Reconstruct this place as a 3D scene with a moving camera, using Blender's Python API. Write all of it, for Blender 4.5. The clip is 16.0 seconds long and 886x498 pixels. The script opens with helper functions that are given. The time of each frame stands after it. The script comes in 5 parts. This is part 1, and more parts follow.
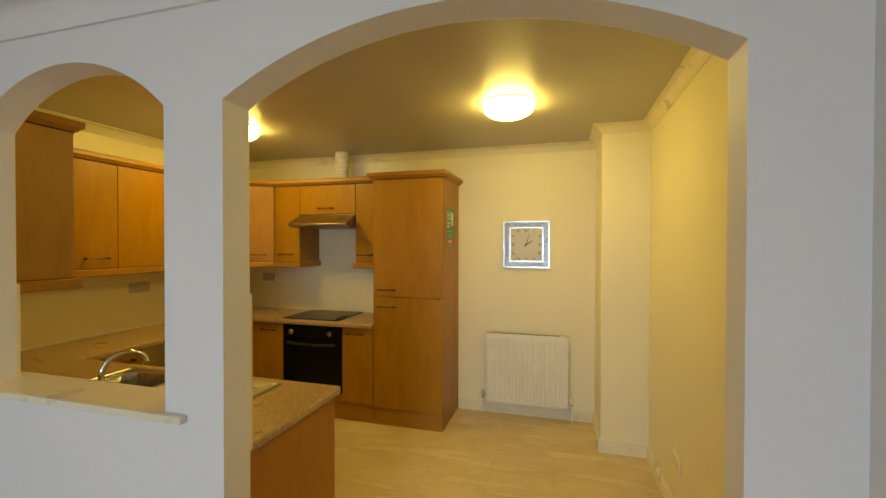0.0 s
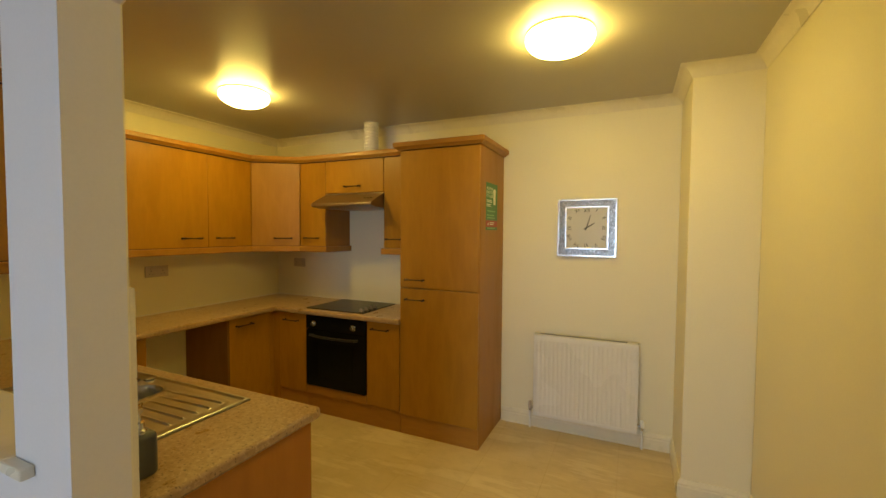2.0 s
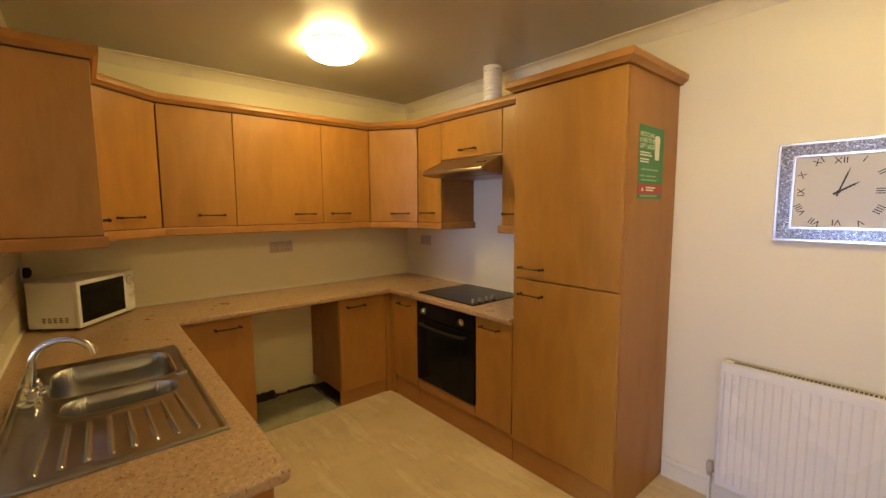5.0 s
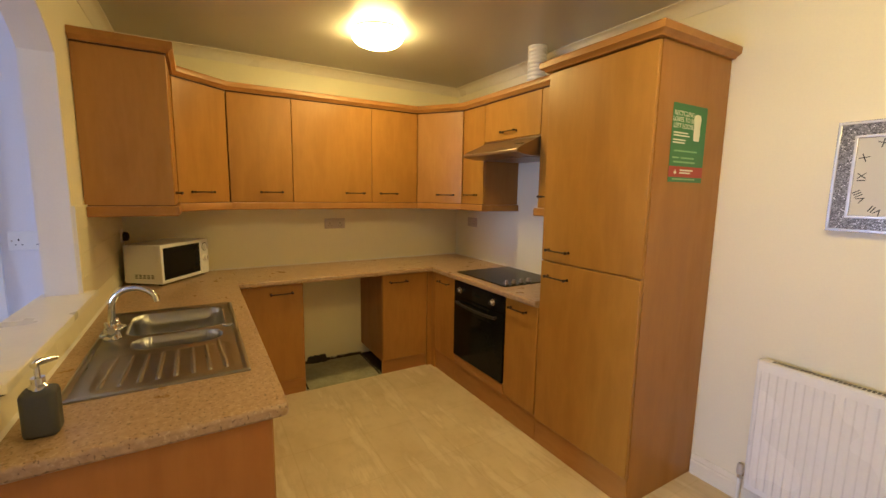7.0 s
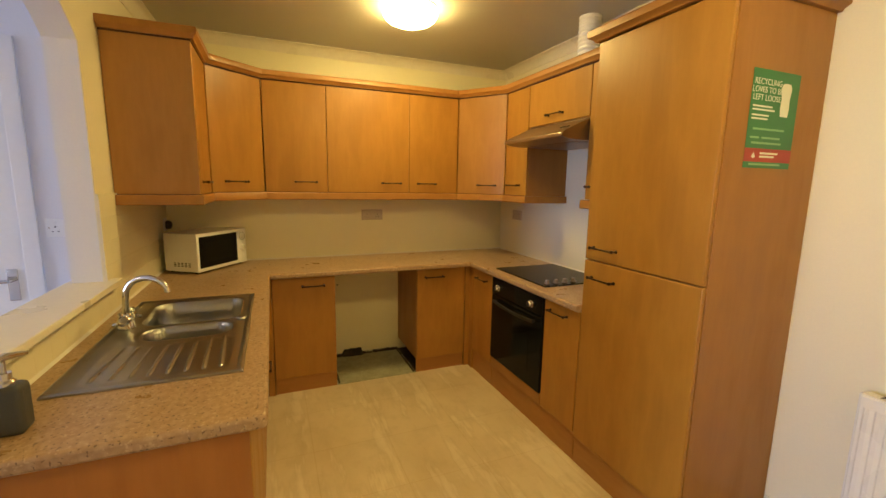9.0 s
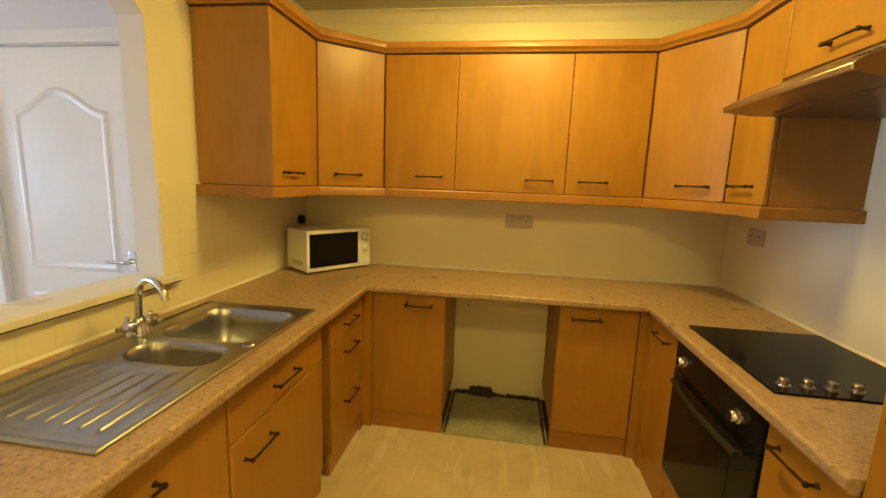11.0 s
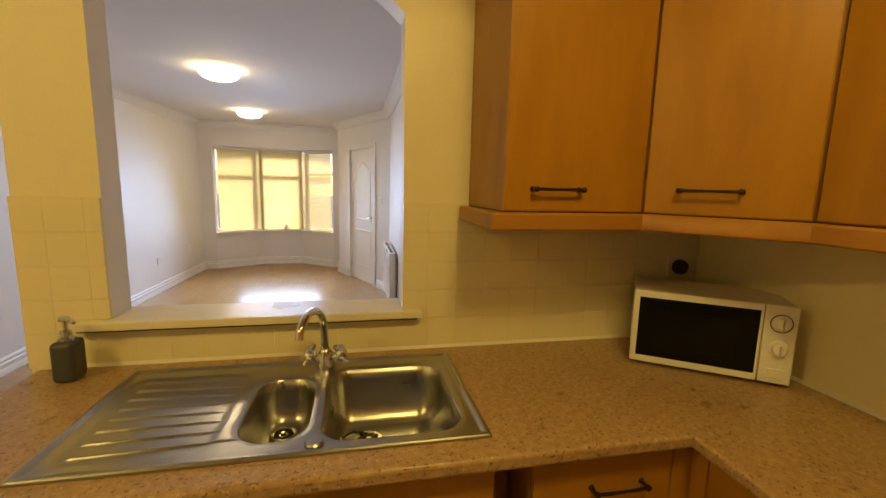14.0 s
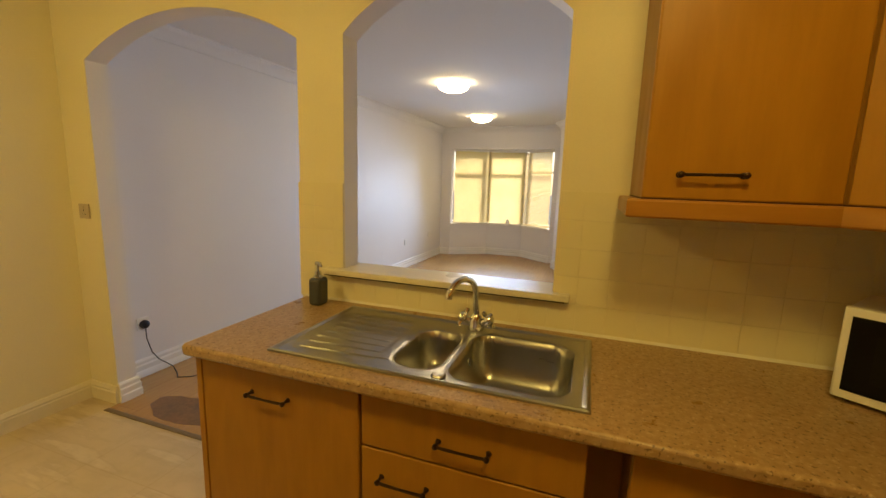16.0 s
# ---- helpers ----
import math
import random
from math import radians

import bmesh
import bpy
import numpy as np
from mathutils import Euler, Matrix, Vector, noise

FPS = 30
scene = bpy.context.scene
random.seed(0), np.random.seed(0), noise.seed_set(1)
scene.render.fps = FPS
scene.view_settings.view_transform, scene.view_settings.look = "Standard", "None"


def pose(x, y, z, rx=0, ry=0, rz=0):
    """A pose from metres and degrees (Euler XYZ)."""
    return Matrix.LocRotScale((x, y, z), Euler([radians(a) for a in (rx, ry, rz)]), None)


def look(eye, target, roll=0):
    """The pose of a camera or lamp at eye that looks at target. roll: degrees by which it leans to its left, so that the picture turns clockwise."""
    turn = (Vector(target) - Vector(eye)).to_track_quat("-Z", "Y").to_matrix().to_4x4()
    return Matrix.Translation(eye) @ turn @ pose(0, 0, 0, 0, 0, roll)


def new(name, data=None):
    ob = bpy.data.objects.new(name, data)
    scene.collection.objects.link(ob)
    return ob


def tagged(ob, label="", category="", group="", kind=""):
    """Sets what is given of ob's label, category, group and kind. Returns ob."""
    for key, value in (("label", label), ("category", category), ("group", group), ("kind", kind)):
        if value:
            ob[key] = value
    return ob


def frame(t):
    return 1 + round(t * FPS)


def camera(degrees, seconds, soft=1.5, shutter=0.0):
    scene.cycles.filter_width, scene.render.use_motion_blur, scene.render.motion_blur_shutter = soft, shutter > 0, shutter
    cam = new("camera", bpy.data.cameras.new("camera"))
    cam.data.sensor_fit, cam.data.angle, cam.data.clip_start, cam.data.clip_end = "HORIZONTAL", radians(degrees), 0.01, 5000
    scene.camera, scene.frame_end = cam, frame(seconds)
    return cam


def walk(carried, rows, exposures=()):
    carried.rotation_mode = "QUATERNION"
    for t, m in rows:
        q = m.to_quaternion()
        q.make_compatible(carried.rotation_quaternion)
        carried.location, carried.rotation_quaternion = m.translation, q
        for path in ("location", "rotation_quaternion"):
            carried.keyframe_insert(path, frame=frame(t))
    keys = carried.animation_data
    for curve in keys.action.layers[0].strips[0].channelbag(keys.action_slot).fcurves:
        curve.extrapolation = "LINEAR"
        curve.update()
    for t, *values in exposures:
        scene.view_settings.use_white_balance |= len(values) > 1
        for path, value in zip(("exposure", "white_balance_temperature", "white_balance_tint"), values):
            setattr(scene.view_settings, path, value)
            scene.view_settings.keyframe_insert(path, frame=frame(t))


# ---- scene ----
cam = camera(93.7, 16.0)
PATH = [
    (0, (3.405, -1.193, 1.579), (2.859, 0.731, 1.556), 0.1),
    (0.5, (3.407, -1.042, 1.562), (2.806, 0.865, 1.523), 0.3),
    (1, (3.424, -0.885, 1.557), (2.752, 0.998, 1.508), 0.4),
    (1.5, (3.418, -0.748, 1.55), (2.67, 1.106, 1.486), 0.5),
    (2, (3.418, -0.569, 1.541), (2.586, 1.247, 1.458), 0.4),
    (2.5, (3.43, -0.368, 1.548), (2.505, 1.402, 1.429), 0.3),
    (3, (3.404, -0.212, 1.543), (2.382, 1.501, 1.398), 0.1),
    (3.5, (3.345, -0.052, 1.524), (2.215, 1.59, 1.357), -0.1),
    (4, (3.312, 0.078, 1.52), (2.06, 1.628, 1.34), -0.1),
    (4.5, (3.322, 0.201, 1.523), (1.926, 1.621, 1.334), -0.3),
    (7, (3.568, 0.451, 1.493), (1.861, 1.456, 1.223), 0.9),
    (7.5, (3.591, 0.446, 1.491), (1.882, 1.445, 1.202), 0.9),
    (8, (3.585, 0.443, 1.485), (1.868, 1.423, 1.184), 1.1),
    (8.2, (3.573, 0.46, 1.49), (1.845, 1.418, 1.182), 1.1),
    (10.3, (3.061, 1.206, 1.459), (1.089, 1.331, 1.147), 1.7),
    (10.5, (2.975, 1.268, 1.461), (1.001, 1.278, 1.141), 1.9),
    (11, (2.718, 1.368, 1.452), (0.765, 1.083, 1.131), 2.1),
    (11.5, (2.471, 1.471, 1.462), (0.597, 0.848, 1.147), 2.0),
    (12, (2.206, 1.499, 1.464), (0.473, 0.545, 1.169), 2.0),
    (12.5, (1.939, 1.52, 1.471), (0.446, 0.221, 1.187), 2.0),
    (13, (1.695, 1.498, 1.463), (0.534, -0.106, 1.183), 1.7),
    (13.5, (1.527, 1.472, 1.471), (0.741, -0.344, 1.18), 1.6),
    (14, (1.393, 1.448, 1.466), (0.983, -0.488, 1.171), 1.4),
    (14.5, (1.273, 1.448, 1.453), (1.208, -0.528, 1.149), 1.6),
    (15, (1.211, 1.477, 1.437), (1.442, -0.486, 1.131), 1.8),
    (15.5, (1.171, 1.534, 1.431), (1.646, -0.384, 1.117), 1.8),
    (16, (1.119, 1.59, 1.433), (1.771, -0.273, 1.109), 1.7),
]
EXPOSURES = [(0, 1.22, 7400, 9), (1.0, 1.12, 7100, 9), (2.0, 1.08, 6900, 13), (3.0, 1.26, 5750, 35), (3.6, 1.36, 5600, 37), (4.5, 1.45, 5550, 38), (7, 1.68, 5400, 34), (8.2, 1.68, 5400, 34), (10.3, 2.05, 6300, 17), (11.2, 2.0, 6300, 17), (12.2, 1.8, 6200, 20), (13, 1.36, 6700, 25), (14.5, 1.25, 6750, 23), (16, 1.22, 6850, 21)]
walk(cam, [(t, look(eye, target, roll)) for t, eye, target, roll in PATH], EXPOSURES)

# ---- world and large lights ----
world = bpy.data.worlds.new("world")
scene.world = world
world.use_nodes = True
wn = world.node_tree
sky = wn.nodes.new("ShaderNodeTexSky")
sky.sky_type = "NISHITA"
sky.sun_disc = False
sky.sun_elevation = radians(38)
sky.sun_rotation = radians(180)
wn.nodes["Background"].inputs[1].default_value = 0.06
wn.links.new(sky.outputs[0], wn.nodes["Background"].inputs[0])

sun = new("sun", bpy.data.lights.new("sun", "SUN"))
sun.data.energy, sun.data.angle, sun.data.color = 2.1, radians(14), (1.0, 0.96, 0.90)
sun.matrix_world = look((2.7, -12.0, 5.9), (2.7, -6.0, 1.2))

# skylight that enters by the bay window
DAYLIGHT = 17.0
sky_lamp = new("window_daylight", bpy.data.lights.new("window_daylight", "AREA"))
sky_lamp.data.shape, sky_lamp.data.size, sky_lamp.data.size_y = "RECTANGLE", 1.25, 1.30
sky_lamp.data.energy, sky_lamp.data.color = DAYLIGHT, (0.46, 0.70, 1.0)
sky_lamp.data.spread = radians(98)
sky_lamp.matrix_world = look((2.70, -6.04, 1.30), (2.60, -4.1, 0.78))

LAMP_STRENGTH = 21.0
LAMP_COLOUR = (1.0, 0.745, 0.175)
LOUNGE_LAMP_STRENGTH = 9.5
LOUNGE_LAMP_COLOUR = (1.0, 0.82, 0.43)


# ---- materials ----
def nodes_of(name):
    m = bpy.data.materials.new(name)
    m.use_nodes = True
    return m, m.node_tree, m.node_tree.nodes["Principled BSDF"]


def ramp(nt, fac, stops):
    r = nt.nodes.new("ShaderNodeValToRGB")
    e = r.color_ramp.elements
    while len(e) < len(stops):
        e.new(0.5)
    for i, (p, c) in enumerate(stops):
        e[i].position, e[i].color = p, (*c, 1)
    nt.links.new(fac, r.inputs[0])
    return r.outputs[0]


def coords(nt, scale=(1, 1, 1), shift=True):
    tc = nt.nodes.new("ShaderNodeTexCoord")
    mp = nt.nodes.new("ShaderNodeMapping")
    mp.inputs["Scale"].default_value = scale
    nt.links.new(tc.outputs["Object"], mp.inputs["Vector"])
    if shift:
        info = nt.nodes.new("ShaderNodeObjectInfo")
        mul = nt.nodes.new("ShaderNodeMath")
        mul.operation = "MULTIPLY"
        mul.inputs[1].default_value = 37.0
        nt.links.new(info.outputs["Random"], mul.inputs[0])
        comb = nt.nodes.new("ShaderNodeCombineXYZ")
        for k in range(3):
            nt.links.new(mul.outputs[0], comb.inputs[k])
        nt.links.new(comb.outputs[0], mp.inputs["Location"])
    return mp.outputs[0]


def noise_tex(nt, vec, scale, detail=4.0, rough=0.6):
    n = nt.nodes.new("ShaderNodeTexNoise")
    n.inputs["Scale"].default_value, n.inputs["Detail"].default_value, n.inputs["Roughness"].default_value = scale, detail, rough
    nt.links.new(vec, n.inputs["Vector"])
    return n.outputs["Fac"]


def mix_rgb(nt, fac, a, b, kind="MIX"):
    m = nt.nodes.new("ShaderNodeMix")
    m.data_type, m.blend_type = "RGBA", kind
    for value, socket in ((fac, m.inputs[0]), (a, m.inputs[6]), (b, m.inputs[7])):
        if hasattr(value, "is_linked"):
            nt.links.new(value, socket)
        elif isinstance(value, tuple):
            socket.default_value = (*value, 1)
        else:
            socket.default_value = value
    return m.outputs[2]


def bump(nt, bsdf, height, strength, distance):
    b = nt.nodes.new("ShaderNodeBump")
    b.inputs["Strength"].default_value, b.inputs["Distance"].default_value = strength, distance
    nt.links.new(height, b.inputs["Height"])
    nt.links.new(b.outputs[0], bsdf.inputs["Normal"])


def scaled(c, k):
    return tuple(min(1.0, v * k) for v in c)


def plain(name, colour, rough=0.5, metal=0.0, var=0.06, fine=60.0, large=1.2, relief=0.15, depth=0.002, coat=0.0):
    m, nt, b = nodes_of(name)
    v = coords(nt)
    big, small = noise_tex(nt, v, large, 3), noise_tex(nt, v, fine, 5)
    c1 = ramp(nt, big, [(0.3, scaled(colour, 1 - var)), (0.7, scaled(colour, 1 + var))])
    c2 = mix_rgb(nt, 0.25, c1, ramp(nt, small, [(0.35, scaled(colour, 1 - 2 * var)), (0.65, scaled(colour, 1 + var))]))
    nt.links.new(c2, b.inputs["Base Color"])
    rr = ramp(nt, big, [(0.3, (rough * 0.85,) * 3), (0.7, (min(1, rough * 1.15),) * 3)])
    nt.links.new(rr, b.inputs["Roughness"])
    b.inputs["Metallic"].default_value = metal
    b.inputs["Coat Weight"].default_value = coat
    if relief:
        bump(nt, b, small, relief, depth)
    return m


def wood_material(name, dark, mid, light, rough=0.36, axis=2):
    m, nt, b = nodes_of(name)
    stretch = [34.0, 34.0, 34.0]
    stretch[axis] = 1.3
    grain = noise_tex(nt, coords(nt, tuple(stretch)), 1.6, 6, 0.65)
    broad_scale = [6.0, 6.0, 6.0]
    broad_scale[axis] = 1.6
    broad = noise_tex(nt, coords(nt, tuple(broad_scale)), 1.0, 3)
    fleck_scale = [160.0, 160.0, 160.0]
    fleck_scale[axis] = 22.0
    fleck = noise_tex(nt, coords(nt, tuple(fleck_scale)), 1.0, 2)
    c = ramp(nt, broad, [(0.34, mid), (0.50, light), (0.66, mid)])
    c = mix_rgb(nt, 0.16, c, ramp(nt, grain, [(0.3, dark), (0.7, light)]))
    c = mix_rgb(nt, 0.10, c, ramp(nt, fleck, [(0.36, dark), (0.5, mid)]))
    nt.links.new(c, b.inputs["Base Color"])
    nt.links.new(ramp(nt, broad, [(0.3, (rough * 0.85,) * 3), (0.7, (rough * 1.2,) * 3)]), b.inputs["Roughness"])
    b.inputs["Specular IOR Level"].default_value = 0.36
    bump(nt, b, fleck, 0.06, 0.001)
    return m


def worktop_material():
    m, nt, b = nodes_of("speckled_laminate")
    v = coords(nt, shift=False)
    c = ramp(nt, noise_tex(nt, v, 55, 3, 0.55), [(0.34, (0.335, 0.210, 0.102)), (0.50, (0.395, 0.258, 0.130)), (0.64, (0.455, 0.312, 0.168))])
    dark = ramp(nt, noise_tex(nt, v, 105, 1.0, 0.4), [(0.315, (0.85, 0.85, 0.85)), (0.37, (0, 0, 0))])
    c = mix_rgb(nt, dark, c, (0.095, 0.050, 0.026))
    pale = ramp(nt, noise_tex(nt, v, 95, 1.5, 0.5), [(0.62, (0, 0, 0)), (0.68, (0.65, 0.65, 0.65))])
    c = mix_rgb(nt, pale, c, (0.58, 0.44, 0.26))
    c = mix_rgb(nt, 0.20, c, ramp(nt, noise_tex(nt, v, 6, 4), [(0.3, (0.29, 0.170, 0.080)), (0.7, (0.50, 0.345, 0.195))]))
    nt.links.new(c, b.inputs["Base Color"])
    nt.links.new(ramp(nt, noise_tex(nt, v, 12, 4), [(0.3, (0.26,) * 3), (0.7, (0.40,) * 3)]), b.inputs["Roughness"])
    bump(nt, b, noise_tex(nt, v, 160, 3), 0.12, 0.001)
    return m


def vinyl_material():
    m, nt, b = nodes_of("vinyl_floor")
    v = coords(nt, shift=False)
    warp = noise_tex(nt, coords(nt, (0.9, 1.8, 1), False), 2.2, 5, 0.55)
    c = ramp(nt, warp, [(0.30, (0.56, 0.44, 0.265)), (0.50, (0.63, 0.505, 0.32)), (0.70, (0.67, 0.545, 0.36))])
    vein = noise_tex(nt, coords(nt, (0.8, 4.2, 1), False), 1.7, 4, 0.6)
    c = mix_rgb(nt, ramp(nt, vein, [(0.52, (0, 0, 0)), (0.62, (0.46,) * 3), (0.74, (0.18,) * 3)]), c, (0.78, 0.68, 0.50))
    c = mix_rgb(nt, ramp(nt, vein, [(0.50, (0, 0, 0)), (0.54, (0.22,) * 3), (0.58, (0, 0, 0))]), c, (0.42, 0.31, 0.17))
    ripple = nt.nodes.new("ShaderNodeTexWave")
    ripple.wave_type, ripple.bands_direction = "BANDS", "Y"
    for k, x in (("Scale", 3.6), ("Distortion", 6.5), ("Detail", 4.0), ("Detail Scale", 2.2), ("Detail Roughness", 0.6)):
        ripple.inputs[k].default_value = x
    nt.links.new(coords(nt, (0.30, 1.0, 1), False), ripple.inputs["Vector"])
    where = ramp(nt, noise_tex(nt, coords(nt, (0.9, 2.6, 1), False), 1.5, 3, 0.5), [(0.61, (0, 0, 0)), (0.74, (0.55,) * 3)])
    streak = ramp(nt, ripple.outputs["Fac"], [(0.40, (0.44, 0.325, 0.18)), (0.60, (0.60, 0.48, 0.30)), (0.80, (0.80, 0.70, 0.50))])
    c = mix_rgb(nt, where, c, streak)
    mottle = noise_tex(nt, v, 9, 5, 0.6)
    c = mix_rgb(nt, ramp(nt, mottle, [(0.50, (0, 0, 0)), (0.70, (0.35,) * 3)]), c, (0.47, 0.36, 0.205))
    br = nt.nodes.new("ShaderNodeTexBrick")
    br.offset, br.squash = 0.0, 1.0
    for k, x in (("Scale", 1.0), ("Mortar Size", 0.005), ("Mortar Smooth", 0.9), ("Brick Width", 0.42), ("Row Height", 0.42)):
        br.inputs[k].default_value = x
    br.inputs["Color1"].default_value, br.inputs["Color2"].default_value = (0.95, 0.95, 0.95, 1), (1, 1, 1, 1)
    br.inputs["Mortar"].default_value = (0.90, 0.87, 0.82, 1)
    nt.links.new(v, br.inputs["Vector"])
    c = mix_rgb(nt, 1.0, c, br.outputs["Color"], "MULTIPLY")
    dirt = noise_tex(nt, v, 1.1, 5)
    c = mix_rgb(nt, ramp(nt, dirt, [(0.45, (0, 0, 0)), (0.75, (0.28,) * 3)]), c, (0.40, 0.29, 0.15))
    nt.links.new(c, b.inputs["Base Color"])
    nt.links.new(ramp(nt, dirt, [(0.3, (0.34,) * 3), (0.7, (0.52,) * 3)]), b.inputs["Roughness"])
    bump(nt, b, noise_tex(nt, v, 90, 4), 0.10, 0.001)
    return m


def laminate_material():
    m, nt, b = nodes_of("laminate_floor")
    v = coords(nt, shift=False)
    rot = nt.nodes.new("ShaderNodeMapping")
    rot.inputs["Rotation"].default_value = (0, 0, radians(90))
    nt.links.new(v, rot.inputs["Vector"])
    br = nt.nodes.new("ShaderNodeTexBrick")
    for k, x in (("Scale", 1.0), ("Mortar Size", 0.0015), ("Brick Width", 1.2), ("Row Height", 0.19)):
        br.inputs[k].default_value = x
    br.inputs["Color1"].default_value, br.inputs["Color2"].default_value = (0.41, 0.240, 0.086, 1), (0.47, 0.285, 0.108, 1)
    br.inputs["Mortar"].default_value = (0.28, 0.14, 0.06, 1)
    nt.links.new(rot.outputs[0], br.inputs["Vector"])
    grain = noise_tex(nt, coords(nt, (30, 1.4, 1), False), 1.6, 6)
    c = mix_rgb(nt, 0.35, br.outputs["Color"], ramp(nt, grain, [(0.3, (0.32, 0.16, 0.06)), (0.7, (0.58, 0.34, 0.14))]))
    c = mix_rgb(nt, ramp(nt, noise_tex(nt, v, 1.3, 5), [(0.50, (0, 0, 0)), (0.68, (0.35,) * 3)]), c, (0.20, 0.11, 0.05))
    nt.links.new(c, b.inputs["Base Color"])
    b.inputs["Roughness"].default_value = 0.24
    bump(nt, b, grain, 0.04, 0.001)
    return m


def steel_material(name, colour, rough, axis=0):
    m, nt, b = nodes_of(name)
    s = [260.0, 260.0, 260.0]
    s[axis] = 6.0
    brushed = noise_tex(nt, coords(nt, tuple(s), False), 1.0, 3)
    smear = noise_tex(nt, coords(nt, (1, 1, 1), False), 9, 5)
    c = ramp(nt, smear, [(0.3, scaled(colour, 0.93)), (0.7, scaled(colour, 1.03))])
    nt.links.new(c, b.inputs["Base Color"])
    nt.links.new(mix_rgb(nt, 0.5, ramp(nt, brushed, [(0.3, (rough * 0.92,) * 3), (0.7, (rough * 1.08,) * 3)]), ramp(nt, smear, [(0.35, (rough * 0.88,) * 3), (0.7, (rough * 1.18,) * 3)])), b.inputs["Roughness"])
    b.inputs["Metallic"].default_value = 1.0
    bump(nt, b, brushed, 0.008, 0.0003)
    return m


def crushed_glass_material():
    m, nt, b = nodes_of("crushed_mirror")
    vor = nt.nodes.new("ShaderNodeTexVoronoi")
    vor.inputs["Scale"].default_value = 230.0
    nt.links.new(coords(nt, shift=False), vor.inputs["Vector"])
    grey = nt.nodes.new("ShaderNodeRGBToBW")
    nt.links.new(vor.outputs["Color"], grey.inputs[0])
    nt.links.new(ramp(nt, grey.outputs[0], [(0.2, (0.11, 0.108, 0.104)), (0.5, (0.22, 0.216, 0.21)), (0.80, (0.33, 0.325, 0.318)), (0.95, (0.78, 0.77, 0.76))]), b.inputs["Base Color"])
    b.inputs["Metallic"].default_value, b.inputs["Roughness"].default_value = 0.35, 0.25
    bump(nt, b, grey.outputs[0], 0.6, 0.002)
    return m


def blind_material():
    m, nt, b = nodes_of("blind_fabric")
    v = coords(nt)
    c = ramp(nt, noise_tex(nt, v, 3, 3), [(0.3, (0.80, 0.69, 0.34)), (0.7, (0.84, 0.74, 0.41))])
    nt.links.new(c, b.inputs["Base Color"])
    b.inputs["Roughness"].default_value = 0.6
    tr = nt.nodes.new("ShaderNodeBsdfTranslucent")
    nt.links.new(c, tr.inputs["Color"])
    mx = nt.nodes.new("ShaderNodeMixShader")
    mx.inputs[0].default_value = 0.58
    nt.links.new(b.outputs[0], mx.inputs[1])
    nt.links.new(tr.outputs[0], mx.inputs[2])
    nt.links.new(mx.outputs[0], nt.nodes["Material Output"].inputs[0])
    return m


def glass_material():
    m, nt, b = nodes_of("window_glass")
    b.inputs["Base Color"].default_value = (0.95, 0.98, 0.97, 1)
    b.inputs["Roughness"].default_value, b.inputs["IOR"].default_value = 0.0, 1.05
    b.inputs["Transmission Weight"].default_value = 1.0
    return m


def emitter(name, colour, strength):
    m, nt, b = nodes_of(name)
    b.inputs["Base Color"].default_value = (0.9, 0.88, 0.8, 1)
    b.inputs["Emission Color"].default_value = (*colour, 1)
    b.inputs["Emission Strength"].default_value = strength
    return m


CREAM = plain("cream_wall_paint", (0.82, 0.757, 0.545), 0.42, var=0.03, fine=120, large=0.9, relief=0.10)
# deeper cream whose yellow also holds light bounced off the wood
CREAM_BOUNCE = plain("cream_paint_with_wood_bounce", (0.82, 0.752, 0.490), 0.42, var=0.03, fine=120, large=0.9, relief=0.10)
WHITE_WALL = plain("white_wall_paint", (0.77, 0.76, 0.772), 0.55, var=0.03, fine=120, large=0.8, relief=0.10)
# the kitchen ceiling's cream, darkened to hold the shade it lies in
CEIL_K_SHADED = plain("shaded_kitchen_ceiling_paint", (0.50, 0.47, 0.405), 0.34, var=0.03, fine=90, large=0.7, relief=0.08)
CEIL_L = plain("lounge_ceiling_paint", (0.76, 0.76, 0.77), 0.8, var=0.03, fine=90, large=0.7, relief=0.08)
TRIM = plain("white_gloss_paint", (0.80, 0.79, 0.77), 0.42, var=0.03, fine=40, large=3, relief=0.05)
TRIM_K = plain("cream_gloss_paint", (0.78, 0.72, 0.56), 0.30, var=0.05, fine=40, large=3, relief=0.05)
TILE = plain("painted_tile", (0.80, 0.735, 0.50), 0.36, var=0.012, fine=30, large=6, relief=0.06)
GROUT = plain("painted_grout", (0.77, 0.70, 0.50), 0.5, var=0.08, fine=120, large=5, relief=0.2)
BEECH = wood_material("beech_veneer", (0.27, 0.118, 0.009), (0.345, 0.160, 0.013), (0.410, 0.198, 0.018), 0.36)
BEECH_X = wood_material("beech_edge", (0.27, 0.114, 0.015), (0.35, 0.158, 0.023), (0.41, 0.195, 0.032), axis=0)
PANEL = wood_material("beech_end_panel", (0.27, 0.116, 0.016), (0.325, 0.147, 0.021), (0.375, 0.178, 0.028), 0.42)
END_RED = wood_material("reddish_end_panel", (0.30, 0.108, 0.014), (0.36, 0.140, 0.019), (0.41, 0.170, 0.026), 0.45)
PALE_BEECH = wood_material("pale_beech_veneer", (0.29, 0.135, 0.024), (0.36, 0.176, 0.034), (0.42, 0.212, 0.046), 0.40)
# dark red that draws the shade along the wall cabinets' seams
SHADOW_GAP = plain("dark_red_seam_shade", (0.07, 0.020, 0.008), 0.6, var=0.1)
WORKTOP = worktop_material()
VINYL = vinyl_material()
LAMINATE = laminate_material()
